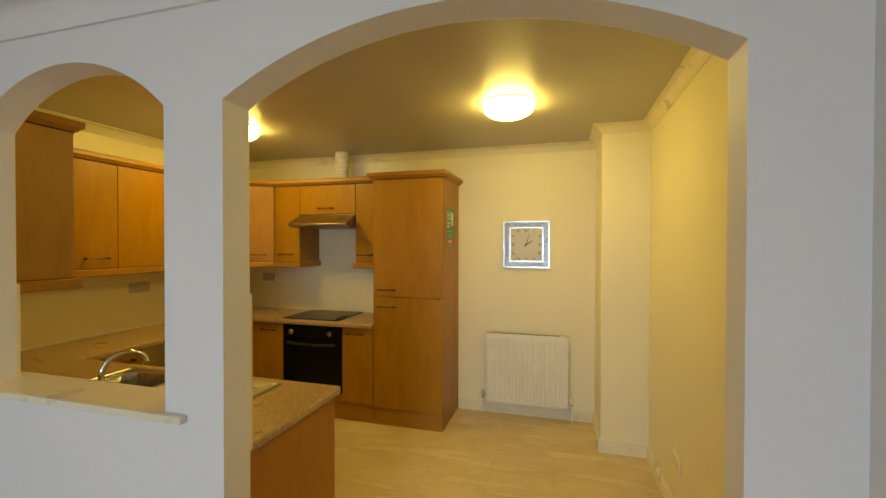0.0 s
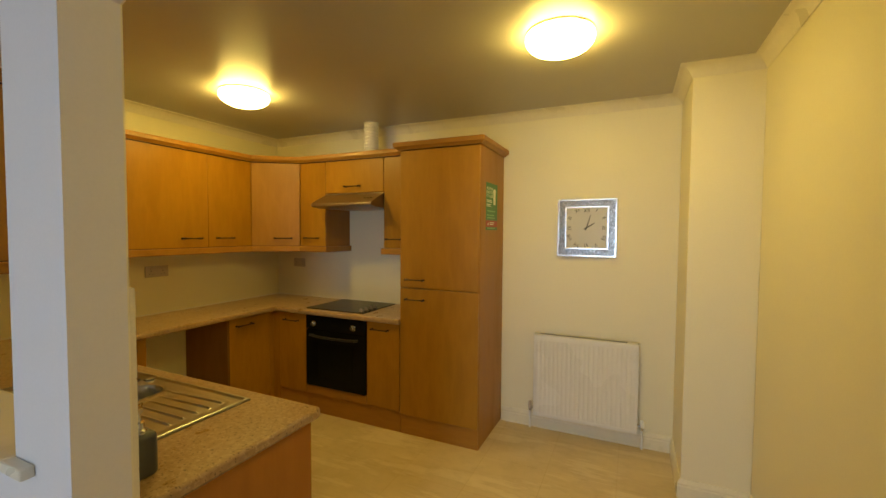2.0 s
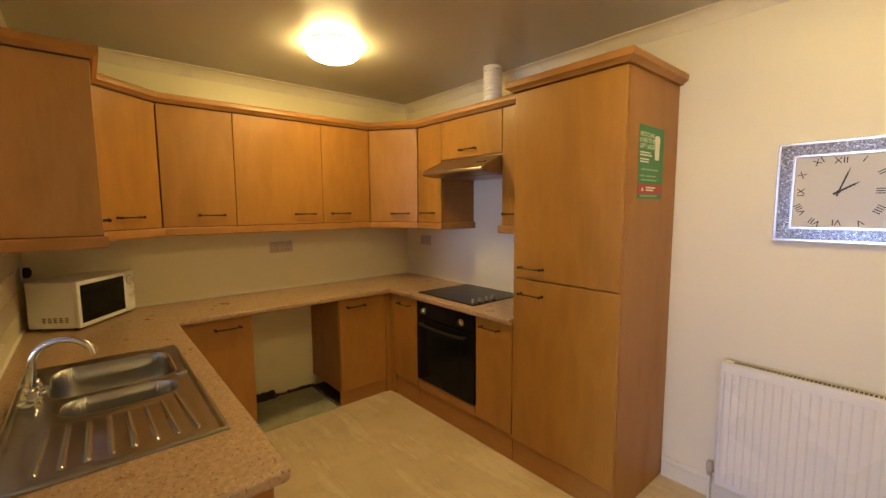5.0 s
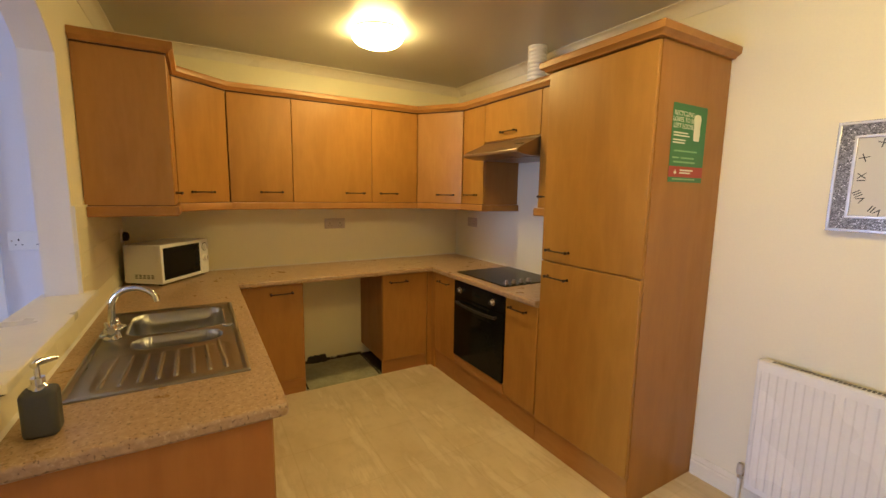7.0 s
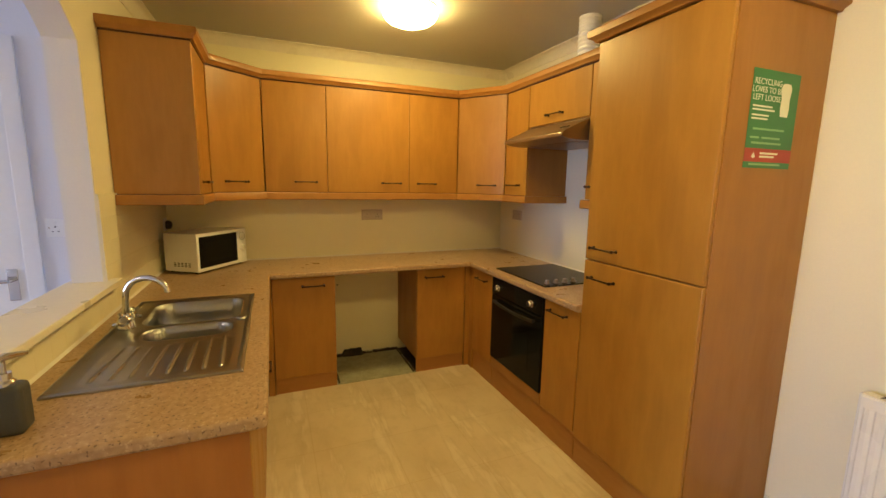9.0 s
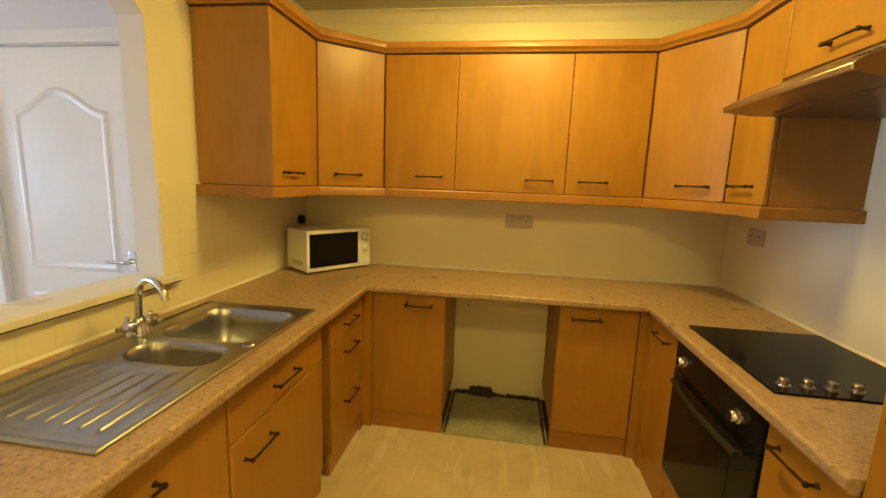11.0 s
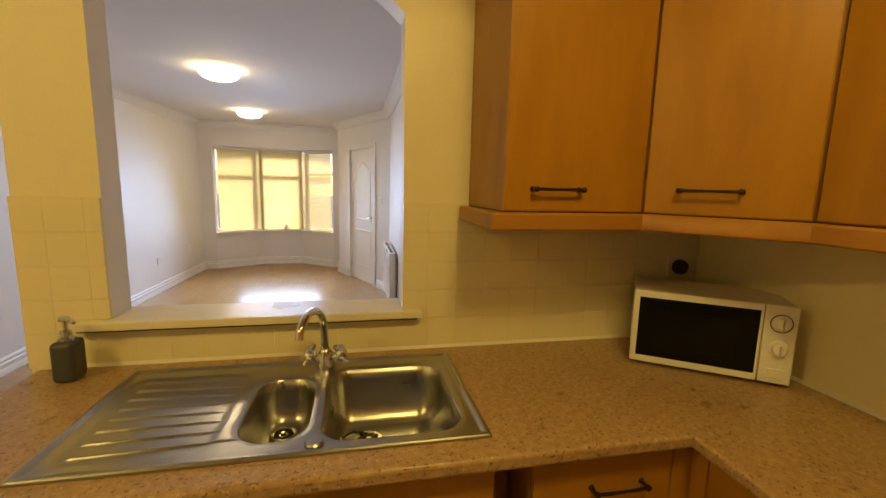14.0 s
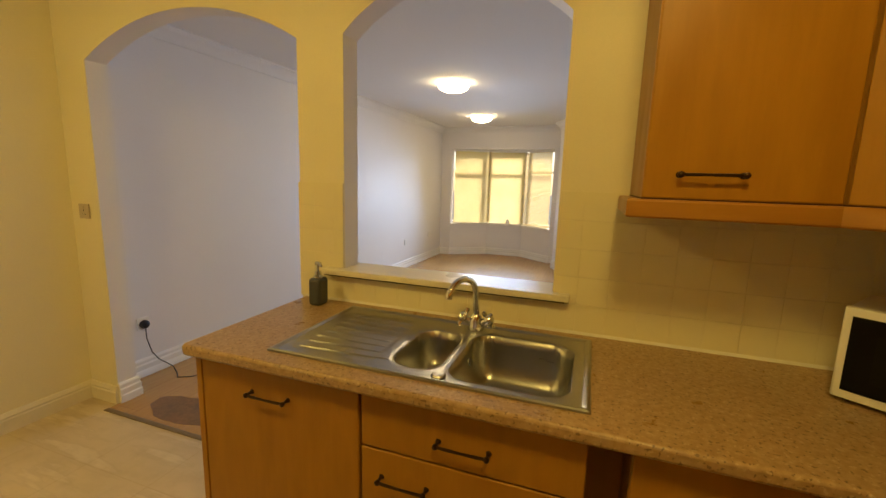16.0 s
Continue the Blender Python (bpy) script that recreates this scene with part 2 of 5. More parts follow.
STEEL = steel_material("brushed_steel", (0.42, 0.42, 0.41), 0.30)
HOOD_STEEL = steel_material("hood_metal", (0.36, 0.30, 0.23), 0.38)
CHROME = plain("chrome", (0.66, 0.66, 0.65), 0.14, 1.0, var=0.02, relief=0)
BRONZE = plain("dark_bronze", (0.055, 0.030, 0.016), 0.35, 0.7, var=0.15, relief=0.1)
BLACK_GLASS = plain("black_glass", (0.008, 0.008, 0.009), 0.07, var=0.1, relief=0)
OVEN_GLASS = plain("oven_window_glass", (0.010, 0.010, 0.009), 0.10, var=0.1, relief=0)
for glossy in (BLACK_GLASS, OVEN_GLASS):
    glossy.node_tree.nodes["Principled BSDF"].inputs["IOR"].default_value = 1.22
BLACK = plain("black_plastic", (0.012, 0.011, 0.010), 0.50, var=0.1, relief=0.05)
ENAMEL = plain("white_enamel", (0.80, 0.78, 0.72), 0.28, var=0.02, relief=0.03)
PLASTIC = plain("white_plastic", (0.80, 0.79, 0.76), 0.35, var=0.02, relief=0.02)
GREY_PLASTIC = plain("grey_plastic", (0.52, 0.44, 0.35), 0.4, var=0.04, relief=0.02)
DUCT = plain("ribbed_duct_plastic", (0.78, 0.74, 0.66), 0.45, var=0.04)
SILVER = plain("polished_silver", (0.74, 0.75, 0.77), 0.22, 0.6, var=0.03, relief=0)
CRUSHED = crushed_glass_material()
DIAL = plain("cream_dial", (0.60, 0.575, 0.50), 0.4, var=0.03, relief=0.03)
INK = plain("dark_ink", (0.03, 0.03, 0.03), 0.5, var=0.1, relief=0)
POSTER_GREEN = plain("green_print", (0.030, 0.20, 0.065), 0.4, var=0.06, relief=0)
POSTER_RED = plain("red_print", (0.38, 0.045, 0.025), 0.4, var=0.05, relief=0)
POSTER_WHITE = plain("white_print", (0.78, 0.80, 0.72), 0.4, var=0.04, relief=0)
POSTER_PALE = plain("pale_green_print", (0.22, 0.48, 0.22), 0.4, var=0.05, relief=0)
SLATE = plain("slate_grey_glaze", (0.055, 0.058, 0.060), 0.42, var=0.12, fine=200, relief=0.25)
SEALANT = plain("white_sealant", (0.78, 0.74, 0.64), 0.35, var=0.06)
CONCRETE = plain("stained_concrete", (0.34, 0.33, 0.22), 0.85, var=0.25, fine=30, large=4, relief=0.5, depth=0.004)
# dark brown for dirt, and for the shade drawn under the base cabinets
GRIME_SHADE = plain("grime_shade", (0.045, 0.032, 0.020), 0.9, var=0.4, fine=50, large=9, relief=0.6, depth=0.004)
BLIND = blind_material()
GLASS = glass_material()
UPVC = plain("white_upvc", (0.82, 0.82, 0.82), 0.25, var=0.02, relief=0)
LAMP_GLASS = emitter("lit_lamp_glass", LAMP_COLOUR, LAMP_STRENGTH)
LOUNGE_LAMP_GLASS = emitter("lit_lounge_lamp_glass", LOUNGE_LAMP_COLOUR, LOUNGE_LAMP_STRENGTH)
LAMP_RING = plain("lamp_ring_plastic", (0.80, 0.74, 0.55), 0.35, var=0.03, relief=0)
TARMAC = plain("outdoor_ground", (0.10, 0.10, 0.09), 0.9, var=0.2, fine=20, large=0.4)


# ---- builders ----
def box(bm, x0, x1, y0, y1, z0, z1, bevel=0.0, segments=2):
    vs = [bm.verts.new((x, y, z)) for x in (x0, x1) for y in (y0, y1) for z in (z0, z1)]
    fs = [bm.faces.new([vs[i] for i in q]) for q in ((0, 1, 3, 2), (4, 6, 7, 5), (0, 4, 5, 1), (2, 3, 7, 6), (0, 2, 6, 4), (1, 5, 7, 3))]
    if bevel:
        es = list({e for f in fs for e in f.edges})
        bmesh.ops.bevel(bm, geom=es, offset=bevel, segments=segments, profile=0.5, affect="EDGES")
    return bm


def boxed(*a, **k):
    return box(bmesh.new(), *a, **k)


def lathe(bm, profile, seg=32, m=None):
    """profile of (radius, height) turned about z."""
    m = m or Matrix()
    rings = []
    for r, z in profile:
        if r < 1e-6:
            rings.append([bm.verts.new(m @ Vector((0, 0, z)))])
        else:
            rings.append([bm.verts.new(m @ Vector((r * math.cos(2 * math.pi * i / seg), r * math.sin(2 * math.pi * i / seg), z))) for i in range(seg)])
    for a, b in zip(rings, rings[1:]):
        for i in range(seg):
            j = (i + 1) % seg
            if len(a) == 1 and len(b) == 1:
                continue
            if len(a) == 1:
                bm.faces.new((a[0], b[j], b[i]))
            elif len(b) == 1:
                bm.faces.new((a[i], a[j], b[0]))
            else:
                bm.faces.new((a[i], a[j], b[j], b[i]))
    return bm


def tube(bm, points, radius, seg=10):
    """A round tube along points; radius is one number or one for each point."""
    pts = [Vector(p) for p in points]
    rad = [radius] * len(pts) if isinstance(radius, (int, float)) else radius
    rings, up = [], Vector((0.31, 0.17, 0.93))
    for i, p in enumerate(pts):
        d = (pts[min(i + 1, len(pts) - 1)] - pts[max(i - 1, 0)]).normalized()
        u = up - d * up.dot(d)
        u = (u if u.length > 0.05 else d.orthogonal()).normalized()
        up = u
        w = d.cross(u)
        rings.append([bm.verts.new(p + rad[i] * (math.cos(2 * math.pi * k / seg) * u + math.sin(2 * math.pi * k / seg) * w)) for k in range(seg)])
    for a, b in zip(rings, rings[1:]):
        for k in range(seg):
            bm.faces.new((a[k], a[(k + 1) % seg], b[(k + 1) % seg], b[k]))
    bm.faces.new(rings[0][::-1])
    bm.faces.new(rings[-1])
    return bm


def sweep(bm, path, profile, closed=False):
    """Runs a profile of (offset to the left, height) along a plan of (x, y), with mitred corners."""
    pts = [Vector(p) for p in path]
    n = len(pts)
    stations = []
    for i, p in enumerate(pts):
        ds = []
        if closed or i > 0:
            ds.append((p - pts[i - 1]).normalized())
        if closed or i < n - 1:
            ds.append((pts[(i + 1) % n] - p).normalized())
        ns = [Vector((-d.y, d.x)) for d in ds]
        off = ns[0] if len(ns) == 1 else (ns[0] + ns[1]) / (1 + ns[0].dot(ns[1]))
        stations.append([bm.verts.new((p.x + off.x * d, p.y + off.y * d, z)) for d, z in profile])
    k = len(profile)
    for i in range(n if closed else n - 1):
        a, b = stations[i], stations[(i + 1) % n]
        for j in range(k):
            bm.faces.new((a[j], b[j], b[(j + 1) % k], a[(j + 1) % k]))
    if not closed:
        bm.faces.new(stations[0])
        bm.faces.new(stations[-1][::-1])
    return bm


def prism(bm, outline, z0, z1):
    """A plan outline of (x, y) drawn up from z0 to z1."""
    lo, hi = [bm.verts.new((x, y, z0)) for x, y in outline], [bm.verts.new((x, y, z1)) for x, y in outline]
    n = len(outline)
    bm.faces.new(lo[::-1])
    bm.faces.new(hi)
    for i in range(n):
        bm.faces.new((lo[i], lo[(i + 1) % n], hi[(i + 1) % n], hi[i]))
    return bm


def mesh_of(name, bm, material, smooth=38):
    bmesh.ops.recalc_face_normals(bm, faces=bm.faces[:])
    me = bpy.data.meshes.new(name)
    bm.to_mesh(me)
    bm.free()
    me.materials.append(material)
    if smooth:
        me.set_sharp_from_angle(angle=radians(smooth))
        me.polygons.foreach_set("use_smooth", [max(abs(c) for c in p.normal) < 0.9999 for p in me.polygons])
    return me


def part(name, bm, material, parent, label="", smooth=38):
    ob = new(name, mesh_of(name, bm, material, smooth))
    ob.parent = parent
    return tagged(ob, label)


def thing(name, m, label, category, group=""):
    ob = new(name)
    ob.empty_display_size = 0.05
    ob.matrix_basis = m
    return tagged(ob, label, category, group)


def structure(name, bm, material, label="", smooth=30):
    ob = new(name, mesh_of(name, bm, material, smooth))
    return tagged(ob, label, kind="structure")


def letters(parent, name, text, size, m, material, label=""):
    cu = bpy.data.curves.new(name, "FONT")
    cu.body, cu.size, cu.align_x, cu.align_y, cu.extrude = text, size, "CENTER", "CENTER", 0.0004
    tmp = bpy.data.objects.new(name, cu)
    me = bpy.data.meshes.new_from_object(tmp)
    bpy.data.objects.remove(tmp)
    me.materials.clear()
    me.materials.append(material)
    ob = new(name, me)
    ob.parent = parent
    ob.matrix_basis = m
    return tagged(ob, label)


# ---- large structure ----
WX, EX, NY = 0.0, 4.04, 2.70            # kitchen walls
PY, KY = -0.133, -0.018                  # lounge and kitchen faces of the partition
LW, LE, LS = 0.95, 3.89, -6.12           # lounge walls
KH, LH = 2.48, 2.43                      # ceilings
HATCH = (1.229, 2.155, 1.00, 2.03, 0.19)  # x0, x1, sill, spring, rise
ARCH = (2.390, 3.797, 0.0, 2.03, 0.19)
COL_X, COL_Y = 3.70, 2.165
BAY = [(3.69, LS), (3.05, -6.54), (2.36, -6.56), (1.785, LS)]
BAY_TOP, SILL_Z = 2.045, 0.595


def arch_top(op, x):
    x0, x1, _, spring, rise = op
    half, c = (x1 - x0) / 2, (x0 + x1) / 2
    r = (half * half + rise * rise) / (2 * rise)
    return spring + math.sqrt(max(0.0, r * r - (x - c) ** 2)) - (r - rise)


def arched_wall(x_start, x_end, y0, y1, height, openings):
    bm = bmesh.new()
    cuts = [x_start, x_end]
    for op in openings:
        cuts += [op[0] + (op[1] - op[0]) * i / 28 for i in range(29)]
    cuts = sorted(set(round(c, 5) for c in cuts))

    def quad(*ps):
        bm.faces.new([bm.verts.new(p) for p in ps])

    for a, b in zip(cuts, cuts[1:]):
        op = next((o for o in openings if o[0] - 1e-4 <= a and b <= o[1] + 1e-4), None)
        spans = [((0, 0), (height, height))]
        if op:
            spans = [((arch_top(op, a), arch_top(op, b)), (height, height))]
            if op[2] > 0:
                spans.append(((0, 0), (op[2], op[2])))
        for (la, lb), (ha, hb) in spans:
            quad((a, y0, la), (b, y0, lb), (b, y0, hb), (a, y0, ha))
            quad((a, y1, ha), (b, y1, hb), (b, y1, lb), (a, y1, la))
            quad((a, y0, la), (a, y1, la), (b, y1, lb), (b, y0, lb))
            quad((a, y0, ha), (b, y0, hb), (b, y1, hb), (a, y1, ha))
    for op in openings:
        for x in op[:2]:
            quad((x, y0, op[2]), (x, y1, op[2]), (x, y1, op[3]), (x, y0, op[3]))
    for x in (x_start, x_end):
        quad((x, y0, 0), (x, y1, 0), (x, y1, height), (x, y0, height))
    bmesh.ops.remove_doubles(bm, verts=bm.verts[:], dist=1e-4)
    return bm


# the partition is white towards the lounge and cream towards the kitchen
structure("wall_partition", arched_wall(-0.15, EX + 0.15, PY, KY - 0.004, 2.60, [HATCH, ARCH]), WHITE_WALL, "white painted partition wall with two arched openings")
structure("wall_partition_kitchen_skin", arched_wall(WX, EX, KY - 0.004, KY, KH, [HATCH, ARCH]), CREAM, "cream painted kitchen face of the arched partition")
structure("wall_west", boxed(-0.15, 0, KY, NY + 0.15, 0, 2.6), CREAM_BOUNCE, "cream painted kitchen wall")
structure("wall_north", boxed(0, EX, NY, NY + 0.15, 0, 2.6), CREAM, "cream painted kitchen wall")
structure("wall_east", boxed(EX, EX + 0.15, KY, NY + 0.15, 0, 2.6), CREAM, "cream painted kitchen wall")
structure("wall_boxing", boxed(COL_X, EX, COL_Y, NY, 0, KH + 0.02, bevel=0.004), CREAM, "cream painted boxed-in corner column")
structure("ceiling_kitchen", boxed(0, EX, KY, NY, KH, KH + 0.1), CEIL_K_SHADED, "cream painted kitchen ceiling")
structure("floor_kitchen", prism(bmesh.new(), [(0, -0.02), (ARCH[0], -0.02), (ARCH[0], 0.06), (ARCH[1], 0.06), (ARCH[1], -0.02), (EX, -0.02), (EX, NY), (0, NY)], -0.06, 0.0), VINYL, "cream marbled vinyl tile floor")
structure("floor_lounge", prism(bmesh.new(), [(-0.2, -6.9), (4.18, -6.9), (4.18, -0.07), (ARCH[1], -0.07), (ARCH[1], 0.058), (ARCH[0], 0.058), (ARCH[0], -0.07), (-0.2, -0.07)], -0.06, -0.002), LAMINATE, "mid-brown wood laminate floor")
structure("trim_threshold", box(bmesh.new(), ARCH[0], ARCH[1], 0.044, 0.076, -0.03, 0.004, bevel=0.003), plain("threshold_metal", (0.23, 0.165, 0.09), 0.5, 0.3), "flat metal threshold strip")

LEN = 4.02                               # the lounge's east wall is slightly out of square
structure("wall_lounge_east", prism(bmesh.new(), [(LE, LS - 0.15), (LE + 0.28, LS - 0.15), (LE + 0.28, PY), (LEN, PY), (LE, LS)], 0, 2.6), WHITE_WALL, "white painted lounge wall")
D2 = (-1.212, -0.388, 2.027)                # door in the west wall
bm = boxed(LW - 0.12, LW, D2[1], PY, 0, 2.6)
box(bm, LW - 0.12, LW, -4.155, D2[0], 0, 2.6)
box(bm, LW - 0.12, LW, D2[0], D2[1], D2[2], 2.6)
structure("wall_lounge_west", bm, WHITE_WALL, "white painted lounge wall with a door")
# splayed wall that holds a second door
SP0, SP1 = Vector((1.675, -5.71)), Vector((0.95, -4.155))
SPD = (SP1 - SP0).normalized()
SPN = Vector((SPD.y, -SPD.x))
SPL = (SP1 - SP0).length
DOOR_A = (0.47, 1.27)
splay = Matrix(((SPD.x, -SPN.x, 0, SP0.x), (SPD.y, -SPN.y, 0, SP0.y), (0, 0, 1, 0), (0, 0, 0, 1)))
bm = boxed(0, DOOR_A[0], 0, 0.1, 0, 2.6)
box(bm, DOOR_A[1], SPL, 0, 0.1, 0, 2.6)
box(bm, DOOR_A[0], DOOR_A[1], 0, 0.1, 2.0, 2.6)
ob = structure("wall_lounge_splay", bm, WHITE_WALL, "white painted splayed wall with a door")
ob.matrix_basis = splay
structure("wall_lounge_return", boxed(1.555, 1.675, LS, -5.70, 0, 2.6), WHITE_WALL, "white painted short return wall")
bm = boxed(BAY[0][0], LE, LS - 0.15, LS, 0, 2.6)
box(bm, 1.555, BAY[3][0], LS - 0.15, LS, 0, 2.6)
box(bm, BAY[3][0], BAY[0][0], LS - 0.15, LS, BAY_TOP, 2.6)
structure("wall_lounge_south", bm, WHITE_WALL, "white painted wall with a bay window opening")
structure("ceiling_lounge", boxed(-0.15, LE + 0.28, -7.0, PY, LH, LH + 0.1), CEIL_L, "white painted lounge ceiling")
structure("ceiling_bay", prism(bmesh.new(), [(BAY[3][0] - 0.06, LS - 0.151), (BAY[3][0] - 0.03, LS - 0.17), (2.36, -6.69), (3.05, -6.67), (BAY[0][0] + 0.03, LS - 0.17), (BAY[0][0] + 0.06, LS - 0.151)], BAY_TOP, BAY_TOP + 0.06), CEIL_L, "white painted bay soffit")
structure("wall_bay", sweep(bmesh.new(), BAY, [(0, 0), (0, SILL_Z), (0.12, SILL_Z), (0.12, 0)]), WHITE_WALL, "white painted low wall below the bay window")
structure("sill_bay", sweep(bmesh.new(), BAY, [(-0.05, SILL_Z), (-0.05, SILL_Z + 0.025), (0.10, SILL_Z + 0.025), (0.10, SILL_Z)]), TRIM, "white bay window board")
structure("ground", boxed(-40, 40, -60, -6.9, -0.30, -0.15), TARMAC, "grey outdoor ground")
structure("wall_cupboard", boxed(-0.3, -0.15, -6.9, 0.1, 0, 2.6), WHITE_WALL, "plain closing wall")

COVE = [(0.0, -0.095), (0.012, -0.095), (0.018, -0.075), (0.032, -0.05), (0.052, -0.030), (0.076, -0.018), (0.095, -0.012), (0.095, 0.0), (0.0, 0.0)]
COVE_K = [(0.0, -0.068), (0.005, -0.068), (0.010, -0.054), (0.019, -0.038), (0.033, -0.022), (0.050, -0.011), (0.066, -0.006), (0.066, 0.0), (0.0, 0.0)]
structure("trim_cove_kitchen", sweep(bmesh.new(), [(WX, KY), (EX, KY), (EX, COL_Y), (COL_X, COL_Y), (COL_X, NY), (WX, NY)], [(d, KH + z) for d, z in COVE_K], closed=True), TRIM_K, "cream painted concave cornice")
structure("trim_cove_lounge", sweep(bmesh.new(), [(LW, PY), (LW, SP1.y), (SP0.x, SP0.y), (SP0.x, LS), (LE, LS), (LEN, PY)], [(d, LH + z) for d, z in COVE], closed=True), CEIL_L, "white painted concave cornice")

SKIRT = [(0, 0), (0.018, 0), (0.018, 0.072), (0.014, 0.080), (0.016, 0.090), (0.010, 0.104), (0.006, 0.112), (0, 0.112)]
structure("baseboard_kitchen", sweep(bmesh.new(), [(ARCH[1], KY), (EX, KY), (EX, COL_Y), (COL_X, COL_Y), (COL_X, NY), (2.462, NY)], SKIRT), TRIM_K, "cream painted skirting board")
SKIRT_L = [(0, 0), (0.020, 0), (0.020, 0.045), (0.016, 0.052), (0.018, 0.085), (0.012, 0.095), (0.014, 0.115), (0.006, 0.13), (0, 0.13)]
structure("baseboard_lounge_east", sweep(bmesh.new(), [(BAY[0][0], LS), (LE, LS), (LEN, PY), (ARCH[1] + 0.0005, PY), (ARCH[1] + 0.0005, KY - 0.002)], SKIRT_L), TRIM, "white moulded skirting board")
structure("baseboard_bay", sweep(bmesh.new(), BAY[::-1], SKIRT_L), TRIM, "white moulded skirting board")
structure("baseboard_lounge_south", sweep(bmesh.new(), [(SP0.x + SPD.x * 0.39, SP0.y + SPD.y * 0.39), (SP0.x, SP0.y), (SP0.x, LS), (BAY[3][0], LS)], SKIRT_L), TRIM, "white moulded skirting board")
structure("baseboard_lounge_west", sweep(bmesh.new(), [(LW, D2[0] - 0.07), (LW, SP1.y), (SP1.x - SPD.x * 0.36, SP1.y - SPD.y * 0.36)], SKIRT_L), TRIM, "white moulded skirting board")
structure("baseboard_partition", sweep(bmesh.new(), [(ARCH[0], PY), (LW, PY)], SKIRT_L), TRIM, "white moulded skirting board")

bm = boxed(HATCH[0], HATCH[1], -0.160, 0.036, 1.00, 1.027, bevel=0.005)
for x0, x1 in ((1.165, HATCH[0] + 0.004), (HATCH[1] - 0.004, 2.245)):
    box(bm, x0, x1, KY + 0.0005, 0.0359, 1.0003, 1.0267, bevel=0.004)
    box(bm, x0, x1, -0.1599, PY - 0.0005, 1.0003, 1.0267, bevel=0.004)
structure("sill_hatch", bm, TRIM_K, "cream painted wooden hatch sill")
# thin dark brown strip along the underside of the sill
structure("trim_sill_seam", boxed(1.18, 2.235, -0.003, 0.026, 0.9945, 0.9998), GRIME_SHADE, "dark brown seam under the hatch sill")
stain_rng = random.Random(4)
outline = []
for i in range(40):
    a = 2 * math.pi * i / 40
    r = 1 + 0.16 * math.sin(2 * a + 0.7) + 0.07 * math.sin(3 * a + 2.1) + stain_rng.uniform(-0.07, 0.07)
    outline.append((3.29 + 0.30 * r * math.cos(a), -0.135 + 0.155 * r * math.sin(a)))
structure("floor_stain", prism(bmesh.new(), outline, -0.0022, -0.0012), plain("dark_floor_stain", (0.20, 0.112, 0.052), 0.5, var=0.35, fine=40, large=8, relief=0.2), "dark worn stain on the lounge laminate")

# ---- kitchen units ----
WT = 0.875                               # worktop height
UNDER = 0.837


def handle_mesh(length=0.142):
    bm = bmesh.new()
    h = length / 2
    tube(bm, [(-h, -0.026, 0), (-h * 0.6, -0.0285, 0), (0, -0.029, 0), (h * 0.6, -0.0285, 0), (h, -0.026, 0)], [0.0042, 0.0048, 0.0038, 0.0048, 0.0042], 8)
    for s in (-1, 1):
        lathe(bm, [(0.0, 0.0), (0.0085, 0.0), (0.0065, 0.004), (0.0045, 0.012), (0.0055, 0.021), (0.0085, 0.026), (0.0080, 0.031), (0.004, 0.034), (0, 0.0345)], 10, Matrix.Translation((s * h, 0, 0)) @ pose(0, 0, 0, 90, 0, 0))
    return mesh_of("handle", bm, BRONZE)


HANDLE = handle_mesh()


def put_handle(door, x, z, y=0.0):
    ob = new("handle", HANDLE)
    ob.parent = door
    ob.location = (x, y, z)
    return tagged(ob, "dark bronze bow handle")


def front(parent, name, x0, x1, z0, z1, handle=None, material=None):
    d = part(name, boxed(x0, x1, 0, 0.019, z0, z1, bevel=0.0042, segments=3), material or BEECH, parent)
    if handle:
        put_handle(d, *handle)
    return d


def base_unit(m, w, fronts, label, depth=0.555, plinth=True, sides=PANEL, top=UNDER - 0.002):
    """fronts: (name, z0, z1, handle x, handle z). Local x runs along the face, y into the wall."""
    u = thing("base_cabinet", m, label, "kitchen cabinet", "fitted kitchen base cabinets")
    part("body", boxed(0.001, w - 0.001, 0.021, depth, 0.0 if not plinth else 0.105, top, bevel=0.001, segments=1), sides, u)
    for name, z0, z1, hx, hz in fronts:
        front(u, name, 0.0025, w - 0.0025, z0, z1, (hx, hz))
    if plinth:
        part("plinth", boxed(0.001, w - 0.001, 0.014, 0.032, 0.0, 0.109, bevel=0.001, segments=1), BEECH_X, u)
    return u


FX = 0.53                                # face of the run along the west wall
LEFT = lambda y: pose(FX, y, 0, 0, 0, 90)
base_unit(LEFT(0.655), 0.42, [("door", 0.112, 0.833, 0.27, 0.768)], "honey beech base cabinet beside the empty appliance space")
base_unit(LEFT(1.685), 0.405, [("door", 0.112, 0.833, 0.138, 0.768)], "honey beech base cabinet beside the empty appliance space")
fl = thing("corner_post", pose(FX, 2.092, 0, 0, 0, 90), "narrow beech corner post between base cabinets", "cabinet filler")
bm = boxed(0.0, 0.058, 0.0, 0.06, 0.0, UNDER - 0.002, bevel=0.002)
part("post", box(bm, 0.038, 0.058, -0.069, -0.0005, 0.0, UNDER - 0.002, bevel=0.002), BEECH, fl)

FY = 0.605                               # face of the run below the hatch
SOUTH = lambda x: pose(x, FY, 0, 0, 0, 180)
base_unit(SOUTH(2.322), 0.612, [("door", 0.112, 0.833, 0.286, 0.738)], "honey beech base cabinet under the draining board")
